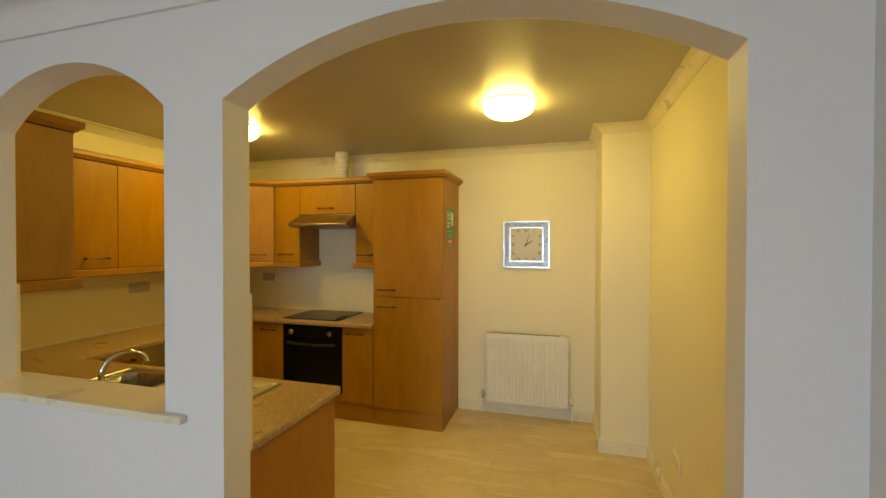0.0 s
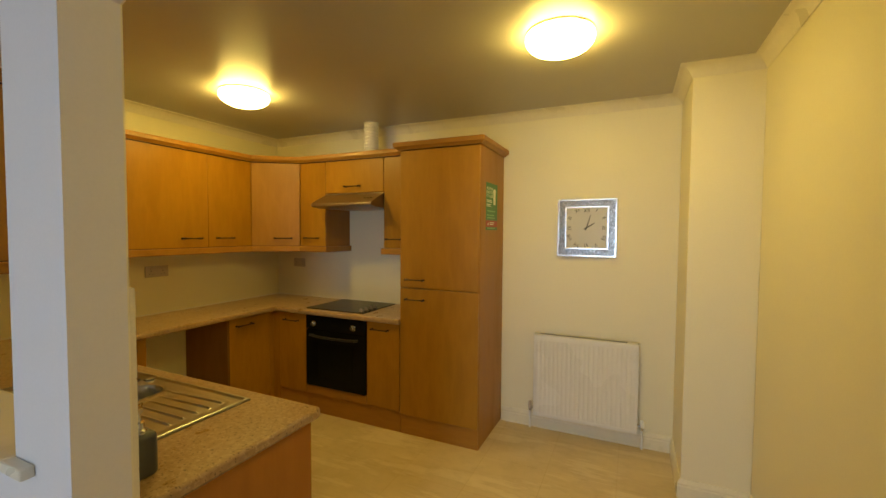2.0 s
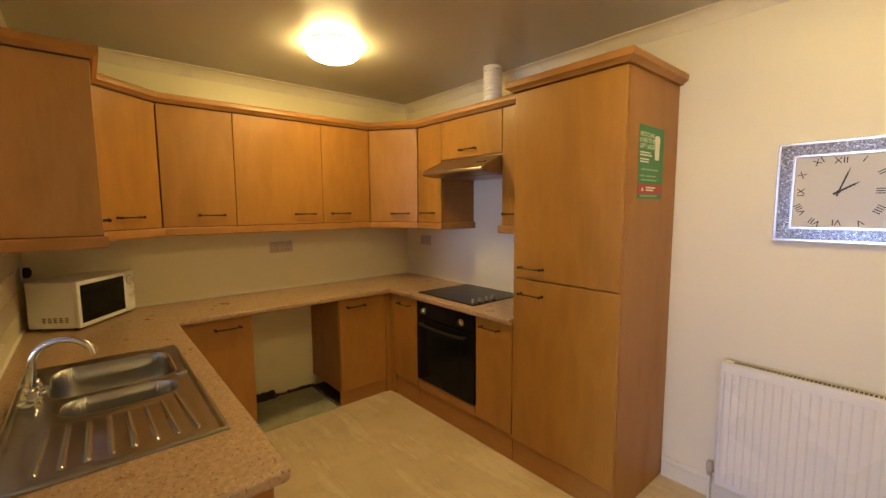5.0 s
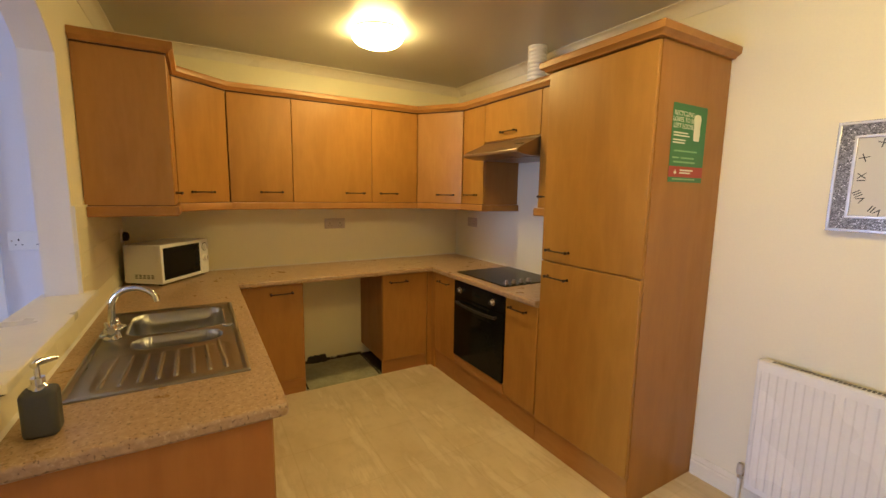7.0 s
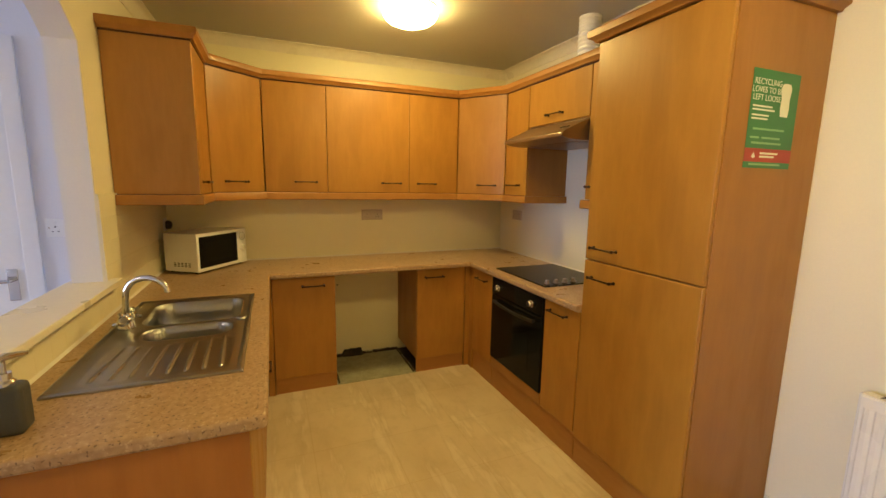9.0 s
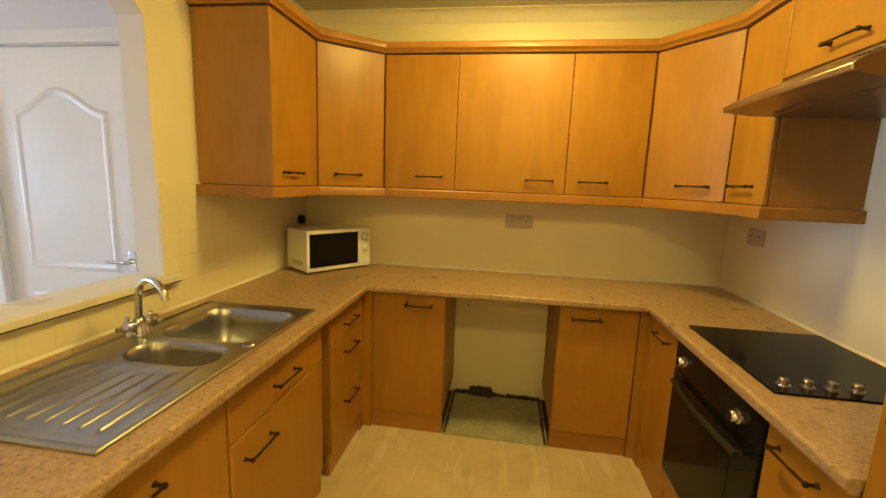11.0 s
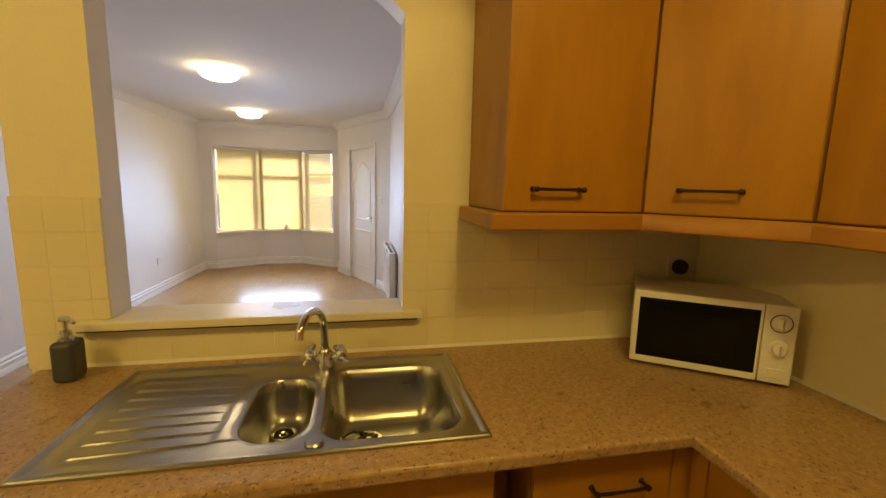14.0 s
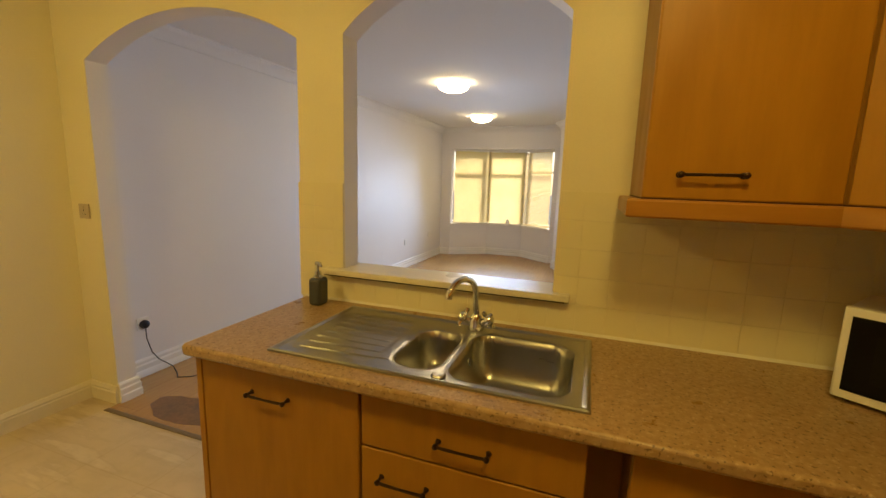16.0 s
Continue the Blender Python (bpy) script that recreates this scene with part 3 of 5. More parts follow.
base_unit(SOUTH(1.705), 0.632, [("false_drawer", 0.655, 0.833, 0.315, 0.725), ("door", 0.112, 0.650, 0.141, 0.566)], "honey beech sink cabinet with a drawer front above its door", top=0.66)
base_unit(SOUTH(0.978), 0.392, [("drawer", 0.665, 0.833, 0.23, 0.73), ("drawer", 0.380, 0.661, 0.23, 0.585), ("drawer", 0.112, 0.376, 0.23, 0.315)], "honey beech three-drawer base cabinet")
fl = thing("corner_post", pose(0.586, FY, 0, 0, 0, 180), "narrow beech corner post between base cabinets", "cabinet filler")
bm = boxed(0.0, 0.070, 0.0, 0.05, 0.0, UNDER - 0.002, bevel=0.002)
part("post", box(bm, 0.056, 0.070, -0.049, -0.0005, 0.0, UNDER - 0.002, bevel=0.002), BEECH, fl)
sl = thing("slot_lining", pose(1.072, FY, 0, 0, 0, 180), "dark recessed lining of a narrow open slot", "cabinet filler")
part("lining", boxed(0.0, 0.093, 0.16, 0.18, 0.0, UNDER - 0.002), PANEL, sl)
ep = thing("end_panel", pose(2.346, FY, 0, 0, 0, 180), "honey beech end panel of the sink run", "cabinet panel")
part("panel", boxed(0.0, 0.022, 0.003, FY - 0.002, 0.0, UNDER - 0.002, bevel=0.0015), END_RED, ep)
part("edge_strip", boxed(0.0, 0.022, 0.0, 0.0028, 0.0, UNDER - 0.002), BEECH, ep, "pale beech edging strip")

BY = 2.13                                # face of the run along the north wall
base_unit(pose(0.60, BY, 0), 0.308, [("door", 0.165, 0.833, 0.148, 0.772)], "narrow honey beech base cabinet beside the oven")
base_unit(pose(1.523, BY, 0), 0.300, [("door", 0.165, 0.833, 0.128, 0.780)], "narrow honey beech base cabinet beside the tall unit")
oh = thing("oven_housing", pose(0.91, BY, 0), "honey beech housing below the built-in oven", "kitchen cabinet")
part("body", boxed(0.0, 0.612, 0.03, 0.55, 0.105, 0.228), PANEL, oh)
part("rail", boxed(0.002, 0.610, 0.0, 0.019, 0.165, 0.232, bevel=0.003), BEECH_X, oh)
part("plinth", boxed(0.0, 0.612, 0.014, 0.032, 0.0, 0.163, bevel=0.001, segments=1), BEECH_X, oh)
for x0, x1 in ((0.60, 0.908), (1.523, 1.823)):
    part("kickboard", boxed(x0 - 0.91, x1 - 0.91, 0.0125, 0.0139, 0.0, 0.163), BEECH_X, oh)

# built-in oven
ov = thing("oven", pose(0.912, BY - 0.008, 0.236), "black glass built-in electric oven with two chrome-ringed knobs", "oven")
part("body", boxed(0.012, 0.594, 0.03, 0.53, 0.004, 0.594), BLACK, ov)
part("control_panel", boxed(0.0, 0.606, 0.0, 0.03, 0.478, 0.600, bevel=0.004), BLACK_GLASS, ov)
od = part("oven_door", boxed(0.0, 0.606, 0.0, 0.03, 0.0, 0.474, bevel=0.005), BLACK_GLASS, ov)
part("oven_window", boxed(0.13, 0.476, -0.0015, 0.006, 0.085, 0.375, bevel=0.0012), OVEN_GLASS, od, "dark tinted oven window")
bm = tube(bmesh.new(), [(0.06, -0.024, 0.436), (0.16, -0.030, 0.430), (0.30, -0.032, 0.427), (0.44, -0.030, 0.430), (0.546, -0.024, 0.436)], 0.010, 10)
for x in (0.075, 0.531):
    tube(bm, [(x, 0.0, 0.435), (x, -0.025, 0.435)], 0.008, 8)
part("door_handle", bm, BLACK, od)
for x in (0.088, 0.490):
    k = part("knob", lathe(bmesh.new(), [(0, 0), (0.024, 0), (0.023, 0.006), (0.019, 0.008), (0.017, 0.024), (0.014, 0.027), (0, 0.027)], 20, Matrix.Translation((x, 0.0, 0.530)) @ pose(0, 0, 0, 90)), CHROME, ov, "round chrome-ringed knob")
    part("grip", boxed(x - 0.003, x + 0.003, -0.034, -0.026, 0.516, 0.544, bevel=0.001), BLACK, k)
part("display", boxed(0.27, 0.34, -0.001, 0.004, 0.520, 0.540), OVEN_GLASS, ov)

# tall larder unit
tl = thing("tall_cabinet", pose(1.826, BY, 0), "tall honey beech larder cabinet with two doors and a cornice", "kitchen cabinet")
part("body", boxed(0.0, 0.630, 0.021, NY - BY - 0.002, 0.0, 2.142, bevel=0.0015), PANEL, tl)
front(tl, "door", 0.0025, 0.6275, 0.150, 1.116, (0.130, 1.036))
front(tl, "door", 0.0025, 0.6275, 1.122, 2.138, (0.130, 1.184))
part("plinth", boxed(0.002, 0.628, 0.012, 0.0205, 0.0, 0.147), BEECH_X, tl)
CORNICE = [(0.0, 0.0), (-0.016, 0.0), (-0.020, 0.008), (-0.034, 0.016), (-0.040, 0.020), (-0.042, 0.046), (-0.038, 0.052), (0.02, 0.052), (0.02, 0.0)]
part("cornice", sweep(bmesh.new(), [(0.0, NY - BY - 0.003), (0.0, 0.0), (0.630, 0.0), (0.630, NY - BY - 0.003)], [(d, 2.143 + z) for d, z in CORNICE]), BEECH_X, tl)
part("top_panel", boxed(0.02, 0.61, 0.02, NY - BY - 0.003, 2.146, 2.160), PANEL, tl)

# continuous worktop with a cutout for the sink
OUT_E = 2.362
xs, ys = [0.0, 0.58, 1.12, 1.30, 1.70, 1.822, 2.02, OUT_E], [-0.009, 0.10, 0.53, 0.65, 2.105, NY]
bm = bmesh.new()
grid = {}


def corner_of(i, j, z):
    if (i, j, z) not in grid:
        grid[i, j, z] = bm.verts.new((xs[i], ys[j], z))
    return grid[i, j, z]


def in_top(i, j):
    if not (0 <= i < len(xs) - 1 and 0 <= j < len(ys) - 1):
        return False
    cx, cy = (xs[i] + xs[i + 1]) / 2, (ys[j] + ys[j + 1]) / 2
    inside = cy < 0.65 or cx < 0.58 or (cy > 2.105 and cx < 1.822)
    return inside and not (1.12 < cx < 2.02 and 0.10 < cy < 0.53)


for i in range(len(xs) - 1):
    for j in range(len(ys) - 1):
        if in_top(i, j):
            for z, turn in ((WT, 1), (WT - 0.038, -1)):
                bm.faces.new([corner_of(a, b, z) for a, b in ((i, j), (i + 1, j), (i + 1, j + 1), (i, j + 1))][::turn])
            for (da, db), (p, q) in (((0, -1), ((0, 0), (1, 0))), ((1, 0), ((1, 0), (1, 1))), ((0, 1), ((1, 1), (0, 1))), ((-1, 0), ((0, 1), (0, 0)))):
                if not in_top(i + da, j + db):
                    bm.faces.new((corner_of(i + p[0], j + p[1], WT - 0.038), corner_of(i + q[0], j + q[1], WT - 0.038), corner_of(i + q[0], j + q[1], WT), corner_of(i + p[0], j + p[1], WT)))
bm.normal_update()
tip = [e for e in bm.edges if all(abs(v.co.x - OUT_E) < 1e-4 and abs(v.co.y - 0.65) < 1e-4 for v in e.verts)]
bmesh.ops.bevel(bm, geom=tip, offset=0.022, segments=4, profile=0.5, affect="EDGES")


def front_edge(e):
    a, b = e.verts[0].co, e.verts[1].co
    if abs(a.z - b.z) > 1e-4 or len(e.link_faces) != 2 or abs(e.link_faces[0].normal.dot(e.link_faces[1].normal)) > 0.5:
        return False
    mx, my = (a.x + b.x) / 2, (a.y + b.y) / 2
    return (abs(mx - 0.58) < 1e-3 and 0.65 < my < 2.105) or (abs(my - 0.65) < 2e-2 and mx > 0.58) or (abs(my - 2.105) < 1e-3 and mx > 0.58) or mx > OUT_E - 0.022


bmesh.ops.bevel(bm, geom=[e for e in bm.edges if front_edge(e)], offset=0.010, segments=3, profile=0.5, affect="EDGES")
wt = thing("worktop", pose(0, 0, 0), "pinkish-brown speckled laminate worktop with a rounded edge", "worktop")
part("slab", bm, WORKTOP, wt)
part("sealant_bead", sweep(bmesh.new(), [(0.0005, -0.0045), (OUT_E, -0.0045)], [(0, WT), (0.009, WT), (0.004, WT + 0.005), (0, WT + 0.009)]), SEALANT, wt, "cream sealant line")
part("sealant_bead", sweep(bmesh.new(), [(1.82, NY - 0.0005), (0.0005, NY - 0.0005), (0.0005, 0.0085)], [(0, WT + 0.0003), (0.010, WT + 0.0003), (0.005, WT + 0.005), (0, WT + 0.010)]), SEALANT, wt, "cream sealant line")

# wall cabinets
UB, UT = 1.402, 2.150


def wall_unit(m, w, z0, hx, hz, label, depth=0.30):
    u = thing("wall_cabinet", m, label, "kitchen cabinet", "fitted kitchen wall cabinets")
    part("body", boxed(0.001, w - 0.001, 0.021, depth, z0, UT, bevel=0.001, segments=1), PANEL, u)
    front(u, "door", 0.0004, w - 0.0004, z0 + 0.002, UT - 0.004, (hx, hz))
    return u


UX, UY, US = 0.305, 2.35, 0.350
UP = lambda y: pose(UX, y, 0, 0, 0, 90)
wall_unit(UP(0.650), 0.418, UB, 0.27, 1.476, "honey beech wall cabinet with a single door")
wall_unit(UP(1.070), 0.616, UB, 0.475, 1.476, "wide honey beech wall cabinet with a single door")
wall_unit(UP(1.688), 0.410, UB, 0.145, 1.476, "honey beech wall cabinet with a single door")
end_unit = wall_unit(pose(0.990, US, 0, 0, 0, 180), 0.433, UB, 0.153, 1.467, "honey beech wall cabinet with an exposed end panel", depth=US + 0.016)
part("end_panel", boxed(-0.0018, 0.0006, 0.003, US + 0.015, UB + 0.001, UT), PALE_BEECH, end_unit, "pale pinkish beech end panel")
wall_unit(pose(0.645, UY, 0), 0.288, UB, 0.135, 1.476, "narrow honey beech wall cabinet beside the cooker hood", depth=NY - UY - 0.002)
wall_unit(pose(0.937, UY, 0), 0.600, 1.868, 0.292, 1.922, "short honey beech bridging cabinet above the cooker hood", depth=NY - UY - 0.002)
wall_unit(pose(1.541, UY, 0), 0.280, UB, 0.10, 1.476, "narrow honey beech wall cabinet beside the tall unit", depth=NY - UY - 0.002)


def diagonal_unit(a, b, outline, hx, label, veneer=None):
    """A corner cabinet whose door runs from a to b; outline is its plan."""
    a, b = Vector(a), Vector(b)
    d = (b - a).normalized()
    m = Matrix.Translation((a.x, a.y, 0)) @ Matrix.Rotation(math.atan2(d.y, d.x), 4, "Z")
    u = thing("corner_wall_cabinet", m, label, "kitchen cabinet", "fitted kitchen wall cabinets")
    inv = m.inverted()
    part("body", prism(bmesh.new(), [tuple((inv @ Vector((x, y, 0))).xy) for x, y in outline], UB, UT), PANEL, u)
    front(u, "door", 0.004, (b - a).length - 0.004, UB + 0.002, UT - 0.004, (hx, 1.472), veneer)


diagonal_unit((0.556, US), (UX, 0.648), [(0.002, 0.002), (0.554, 0.002), (0.554, US - 0.022), (UX - 0.022, 0.645), (0.002, 0.645)], 0.168, "honey beech diagonal corner wall cabinet")
diagonal_unit((UX, 2.102), (0.643, UY), [(0.002, 2.104), (UX - 0.022, 2.104), (0.640, UY + 0.024), (0.640, NY - 0.002), (0.002, NY - 0.002)], 0.27, "pale beech diagonal corner wall cabinet", PALE_BEECH)

RUN = [(0.992, KY + 0.002), (0.992, US), (0.556, US), (UX, 0.650), (UX, 2.102), (0.643, UY), (1.820, UY)]
cn = thing("cabinet_cornice", pose(0, 0, 0), "honey beech cornice moulding on top of the wall cabinets", "cornice")
part("moulding", sweep(bmesh.new(), RUN, [(d * 0.8, UT + 0.004 + z) for d, z in CORNICE]), BEECH_X, cn)
part("shadow_strip", sweep(bmesh.new(), RUN, [(0.010, UT - 0.004), (-0.002, UT - 0.004), (-0.002, UT + 0.0035), (0.010, UT + 0.0035)]), SHADOW_GAP, cn, "dark red strip for the shade in the seam")
PEL = [(0.03, 0.0), (-0.012, 0.0), (-0.016, 0.005), (-0.016, 0.044), (-0.012, 0.050), (0.03, 0.050)]
pl = thing("cabinet_pelmet", pose(0, 0, 0), "honey beech light pelmet under the wall cabinets", "pelmet")
part("moulding", sweep(bmesh.new(), [(1.012, KY + 0.014), (1.012, US)] + RUN[2:6] + [(0.936, UY), (0.936, NY - 0.003)], [(d, 1.351 + z) for d, z in PEL]), BEECH_X, pl)
part("moulding", sweep(bmesh.new(), [(1.538, NY - 0.003), (1.538, UY), (1.820, UY)], [(d, 1.351 + z) for d, z in PEL]), BEECH_X, pl)
part("shadow_strip", sweep(bmesh.new(), RUN[:6] + [(0.936, UY)], [(0.010, UB - 0.003), (-0.001, UB - 0.003), (-0.001, UB + 0.003), (0.010, UB + 0.003)]), SHADOW_GAP, pl, "dark red strip for the shade in the seam")
part("soffit_panel", prism(bmesh.new(), [(0.003, 0.003), (0.95, 0.003), (0.95, US - 0.03), (0.55, US - 0.03), (UX - 0.03, 0.64), (UX - 0.03, 2.11), (0.62, UY + 0.03), (0.91, UY + 0.03), (0.91, NY - 0.003), (0.003, NY - 0.003)], UB - 0.012, UB - 0.002), PANEL, pl)

# cooker hood and its duct
hd = thing("cooker_hood", pose(0.937, 2.168, 1.735), "brown-grey metal cooker hood with a sloping visor", "cooker hood")
bm = bmesh.new()
prof = [(0.0, 0.018), (0.004, 0.036), (0.030, 0.052), (0.19, 0.125), (0.19, 0.132), (0.53, 0.132), (0.53, 0.0), (0.10, 0.0), (0.03, 0.008)]
a, b = [bm.verts.new((0, y, z)) for y, z in prof], [bm.verts.new((0.600, y, z)) for y, z in prof]
bm.faces.new(a)
bm.faces.new(b[::-1])
for i in range(len(prof)):
    bm.faces.new((a[i], b[i], b[(i + 1) % len(prof)], a[(i + 1) % len(prof)]))
part("canopy", bm, HOOD_STEEL, hd)
part("visor_lip", boxed(-0.004, 0.604, -0.006, 0.016, 0.012, 0.034, bevel=0.005), HOOD_STEEL, hd)
part("filter", boxed(0.05, 0.55, 0.14, 0.46, -0.004, 0.002), HOOD_STEEL, hd)
for x in (0.48, 0.51, 0.54):
    part("switch", boxed(x, x + 0.018, 0.075, 0.09, 0.068, 0.080, bevel=0.002), BLACK, hd)
dc = thing("extractor_duct", pose(1.315, 2.50, 2.152), "white ribbed plastic extractor duct above the cabinets", "duct")
ribs = [(0.0, 0.0)]
for i in range(13):
    z = 0.026 * i
    ribs += [(0.058, z + 0.002), (0.066, z + 0.008), (0.066, z + 0.016), (0.058, z + 0.022)]
part("pipe", lathe(bmesh.new(), ribs + [(0.0, 0.327)], 28), DUCT, dc)

# ceramic hob
hb = thing("hob", pose(0.865, 2.175, WT), "black ceramic glass hob with four knobs", "hob")
part("glass", boxed(0.0, 0.59, 0.0, 0.505, -0.001, 0.007, bevel=0.003), BLACK_GLASS, hb)
for i in range(4):
    part("knob", lathe(bmesh.new(), [(0, 0.007), (0.019, 0.007), (0.018, 0.012), (0.014, 0.014), (0.013, 0.027), (0.010, 0.030), (0, 0.030)], 18, Matrix.Translation((0.535, 0.055 + 0.066 * i, 0))), HOOD_STEEL, hb, "dull metal control knob")

# pressed steel sink, one and a half bowls with a drainer
SX0, SX1, SY0, SY1 = 1.076, 2.066, 0.066, 0.577
sk = thing("sink", pose(SX0, SY0, WT), "scratched stainless steel one-and-a-half bowl sink with drainer", "sink")
W, D = SX1 - SX0, SY1 - SY0
nx, ny = 300, 260
gx, gy = np.meshgrid(np.linspace(0, W, nx), np.linspace(0, D, ny))


def rounded(cx, cy, hx, hy, r):
    qx, qy = np.abs(gx - cx) - hx + r, np.abs(gy - cy) - hy + r
    return np.hypot(np.maximum(qx, 0), np.maximum(qy, 0)) + np.minimum(np.maximum(qx, qy), 0) - r


def ease(v):
    v = np.clip(v, 0, 1)
    return v * v * (3 - 2 * v)


def bowl(v):
    v = np.clip(v, 0, 1)
    return (1 - (1 - v) ** 2.3) ** (1 / 2.3)


h = np.full_like(gx, 0.006)
edge = np.minimum.reduce([gx, W - gx, gy, D - gy])
h += 0.004 * ease(edge / 0.006) - 0.006 * ease((edge - 0.010) / 0.014)
big, small = rounded(0.228, 0.278, 0.175, 0.190, 0.075), rounded(0.516, 0.285, 0.080, 0.160, 0.072)
h -= 0.165 * bowl(-big / 0.066) + 0.002 * ease((0.02 - big) / 0.02)
h -= 0.128 * bowl(-small / 0.048) + 0.002 * ease((0.02 - small) / 0.02)
drain = rounded(0.795, 0.265, 0.165, 0.205, 0.05)
h -= 0.0025 * ease(-drain / 0.025)
for i in range(8):
    y = 0.090 + 0.050 * i
    x0, x1 = (0.625, 0.63, 0.635, 0.64, 0.64, 0.635, 0.62, 0.575)[i], 0.925
    along = ease((gx - x0) / 0.05) * ease((x1 - gx) / 0.012) * (0.45 + 0.55 * ease((gx - x0) / 0.28))
    bow = y + 0.05 * (0.925 - gx) * (3.5 - i) / 3.5
    h += 0.0058 * along * np.exp(-((gy - bow) / 0.0045) ** 2)
verts = np.stack([gx, gy, h], -1).reshape(-1, 3)
idx = np.arange(nx * ny).reshape(ny, nx)
faces = np.stack([idx[:-1, :-1], idx[:-1, 1:], idx[1:, 1:], idx[1:, :-1]], -1).reshape(-1, 4)
me = bpy.data.meshes.new("basin")
me.from_pydata(verts.tolist(), [], faces.tolist())
me.materials.append(STEEL)
me.polygons.foreach_set("use_smooth", [True] * len(me.polygons))
ob = new("basin", me)
ob.parent = sk
part("skirt", sweep(bmesh.new(), [(0.0005, 0.0005), (W - 0.0005, 0.0005), (W - 0.0005, D - 0.0005), (0.0005, D - 0.0005)], [(0, 0.0002), (0.004, 0.0002), (0.004, 0.004), (0, 0.0058)], closed=True), STEEL, sk)
for x, y, z, r in ((0.285, 0.225, -0.1575, 0.040), (0.524, 0.215, -0.1210, 0.036)):
    st = part("strainer", lathe(bmesh.new(), [(r, 0.001), (r, 0.003), (r * 0.85, 0.003), (r * 0.7, -0.001), (0.008, -0.001), (0.007, 0.006), (0, 0.007)], 24, Matrix.Translation((x, y, z))), CHROME, sk)
    bm = bmesh.new()
    for i in range(10):
        a = math.pi * 2 * i / 10
        lathe(bm, [(0.0, -0.0005), (0.0082, -0.0005), (0.0082, 0.0008), (0, 0.0008)], 8, Matrix.Translation((x + r * 0.56 * math.cos(a), y + r * 0.56 * math.sin(a), z)))
    part("holes", bm, BLACK, st)
ov = part("overflow", lathe(bmesh.new(), [(0.012, 0), (0.012, 0.004), (0.009, 0.004), (0.009, 0.001)], 18, pose(0.386, 0.25, -0.040, 0, -78, 0)), CHROME, sk)
part("hole", lathe(bmesh.new(), [(0, 0.0015), (0.0095, 0.0015), (0.0095, 0.003), (0, 0.003)], 14, pose(0.386, 0.25, -0.040, 0, -78, 0)), BLACK, ov)
part("waste_control", lathe(bmesh.new(), [(0, 0.002), (0.022, 0.002), (0.022, 0.007), (0.018, 0.011), (0, 0.012)], 24, Matrix.Translation((1.490 - SX0, 0.537 - SY0, 0.002))), STEEL, sk, "round chrome waste control button")

# bead chain left in the large bowl
pc = thing("plug_chain", pose(SX0 + 0.285, SY0 + 0.225, WT - 0.1565), "short dark bead chain lying in the large sink bowl", "plug chain")
part("chain", tube(bmesh.new(), [(0.074, -0.012, 0.004), (0.060, -0.030, 0.003), (0.046, -0.040, 0.003), (0.030, -0.034, 0.004), (0.018, -0.030, 0.006), (0.006, -0.018, 0.008)], 0.0032, 6), BLACK, pc)
part("end_ring", lathe(bmesh.new(), [(0.006, 0.0), (0.008, 0.001), (0.008, 0.003), (0.006, 0.004), (0.005, 0.002)], 12, Matrix.Translation((0.079, -0.008, 0.001))), CHROME, pc)

# mixer tap
tp = thing("mixer_tap", pose(1.492, 0.120, WT + 0.006), "chrome swan-neck mixer tap with two crosshead handles", "tap")
part("base", lathe(bmesh.new(), [(0, 0), (0.031, 0), (0.031, 0.006), (0.029, 0.014), (0.025, 0.040), (0.019, 0.056), (0.014, 0.062), (0, 0.062)], 24), CHROME, tp)
aim = Vector((0.33, 0.94, 0)).normalized()
pts = [(0, 0, 0.05), (aim.x * 0.004, aim.y * 0.004, 0.09)]
for i in range(13):
    a = math.pi * i / 12 * 0.82
    c = aim * (0.008 + 0.088 * (1 - math.cos(a)))
    pts.append((c.x, c.y, 0.130 + 0.080 * math.sin(a)))
e = Vector(pts[-1])
pts.append(tuple(e + Vector((0, 0, -0.02)) + aim * 0.004))
part("spout", tube(bmesh.new(), pts, [0.0125] * 2 + [0.0115] * 13 + [0.012], 14), CHROME, tp)
for s in (-1, 1):
    d = Vector((s * 0.84, 0.16, 0.46)).normalized()
    m = Matrix.Translation((s * 0.018, 0, 0.026)) @ d.to_track_quat("Z", "Y").to_matrix().to_4x4()
    hdl = part("valve", lathe(bmesh.new(), [(0, 0), (0.015, 0), (0.014, 0.024), (0.020, 0.029), (0.021, 0.042), (0.014, 0.052), (0, 0.053)], 16, m), CHROME, tp)
    bm = bmesh.new()
    for k in range(4):
        q = m @ pose(0, 0, 0.036, 0, 0, 90 * k + 20)
        tube(bm, [q @ Vector((0.008, 0, 0)), q @ Vector((0.027, 0, 0)), q @ Vector((0.036, 0, 0)), q @ Vector((0.039, 0, 0))], [0.0065, 0.0090, 0.0085, 0.004], 8)
    part("crosshead", bm, CHROME, hdl)

# soap dispenser
sd = thing("soap_dispenser", pose(2.225, 0.085, WT), "slate grey soap dispenser with a chrome pump", "soap dispenser")
part("bottle", boxed(-0.030, 0.030, -0.036, 0.036, 0, 0.122, bevel=0.015, segments=5), SLATE, sd)
part("collar", lathe(bmesh.new(), [(0, 0.120), (0.020, 0.120), (0.020, 0.128), (0.014, 0.134), (0.014, 0.150), (0, 0.150)], 18), CHROME, sd)
bm = tube(bmesh.new(), [(0, 0, 0.145), (0, 0, 0.182)], 0.006, 10)
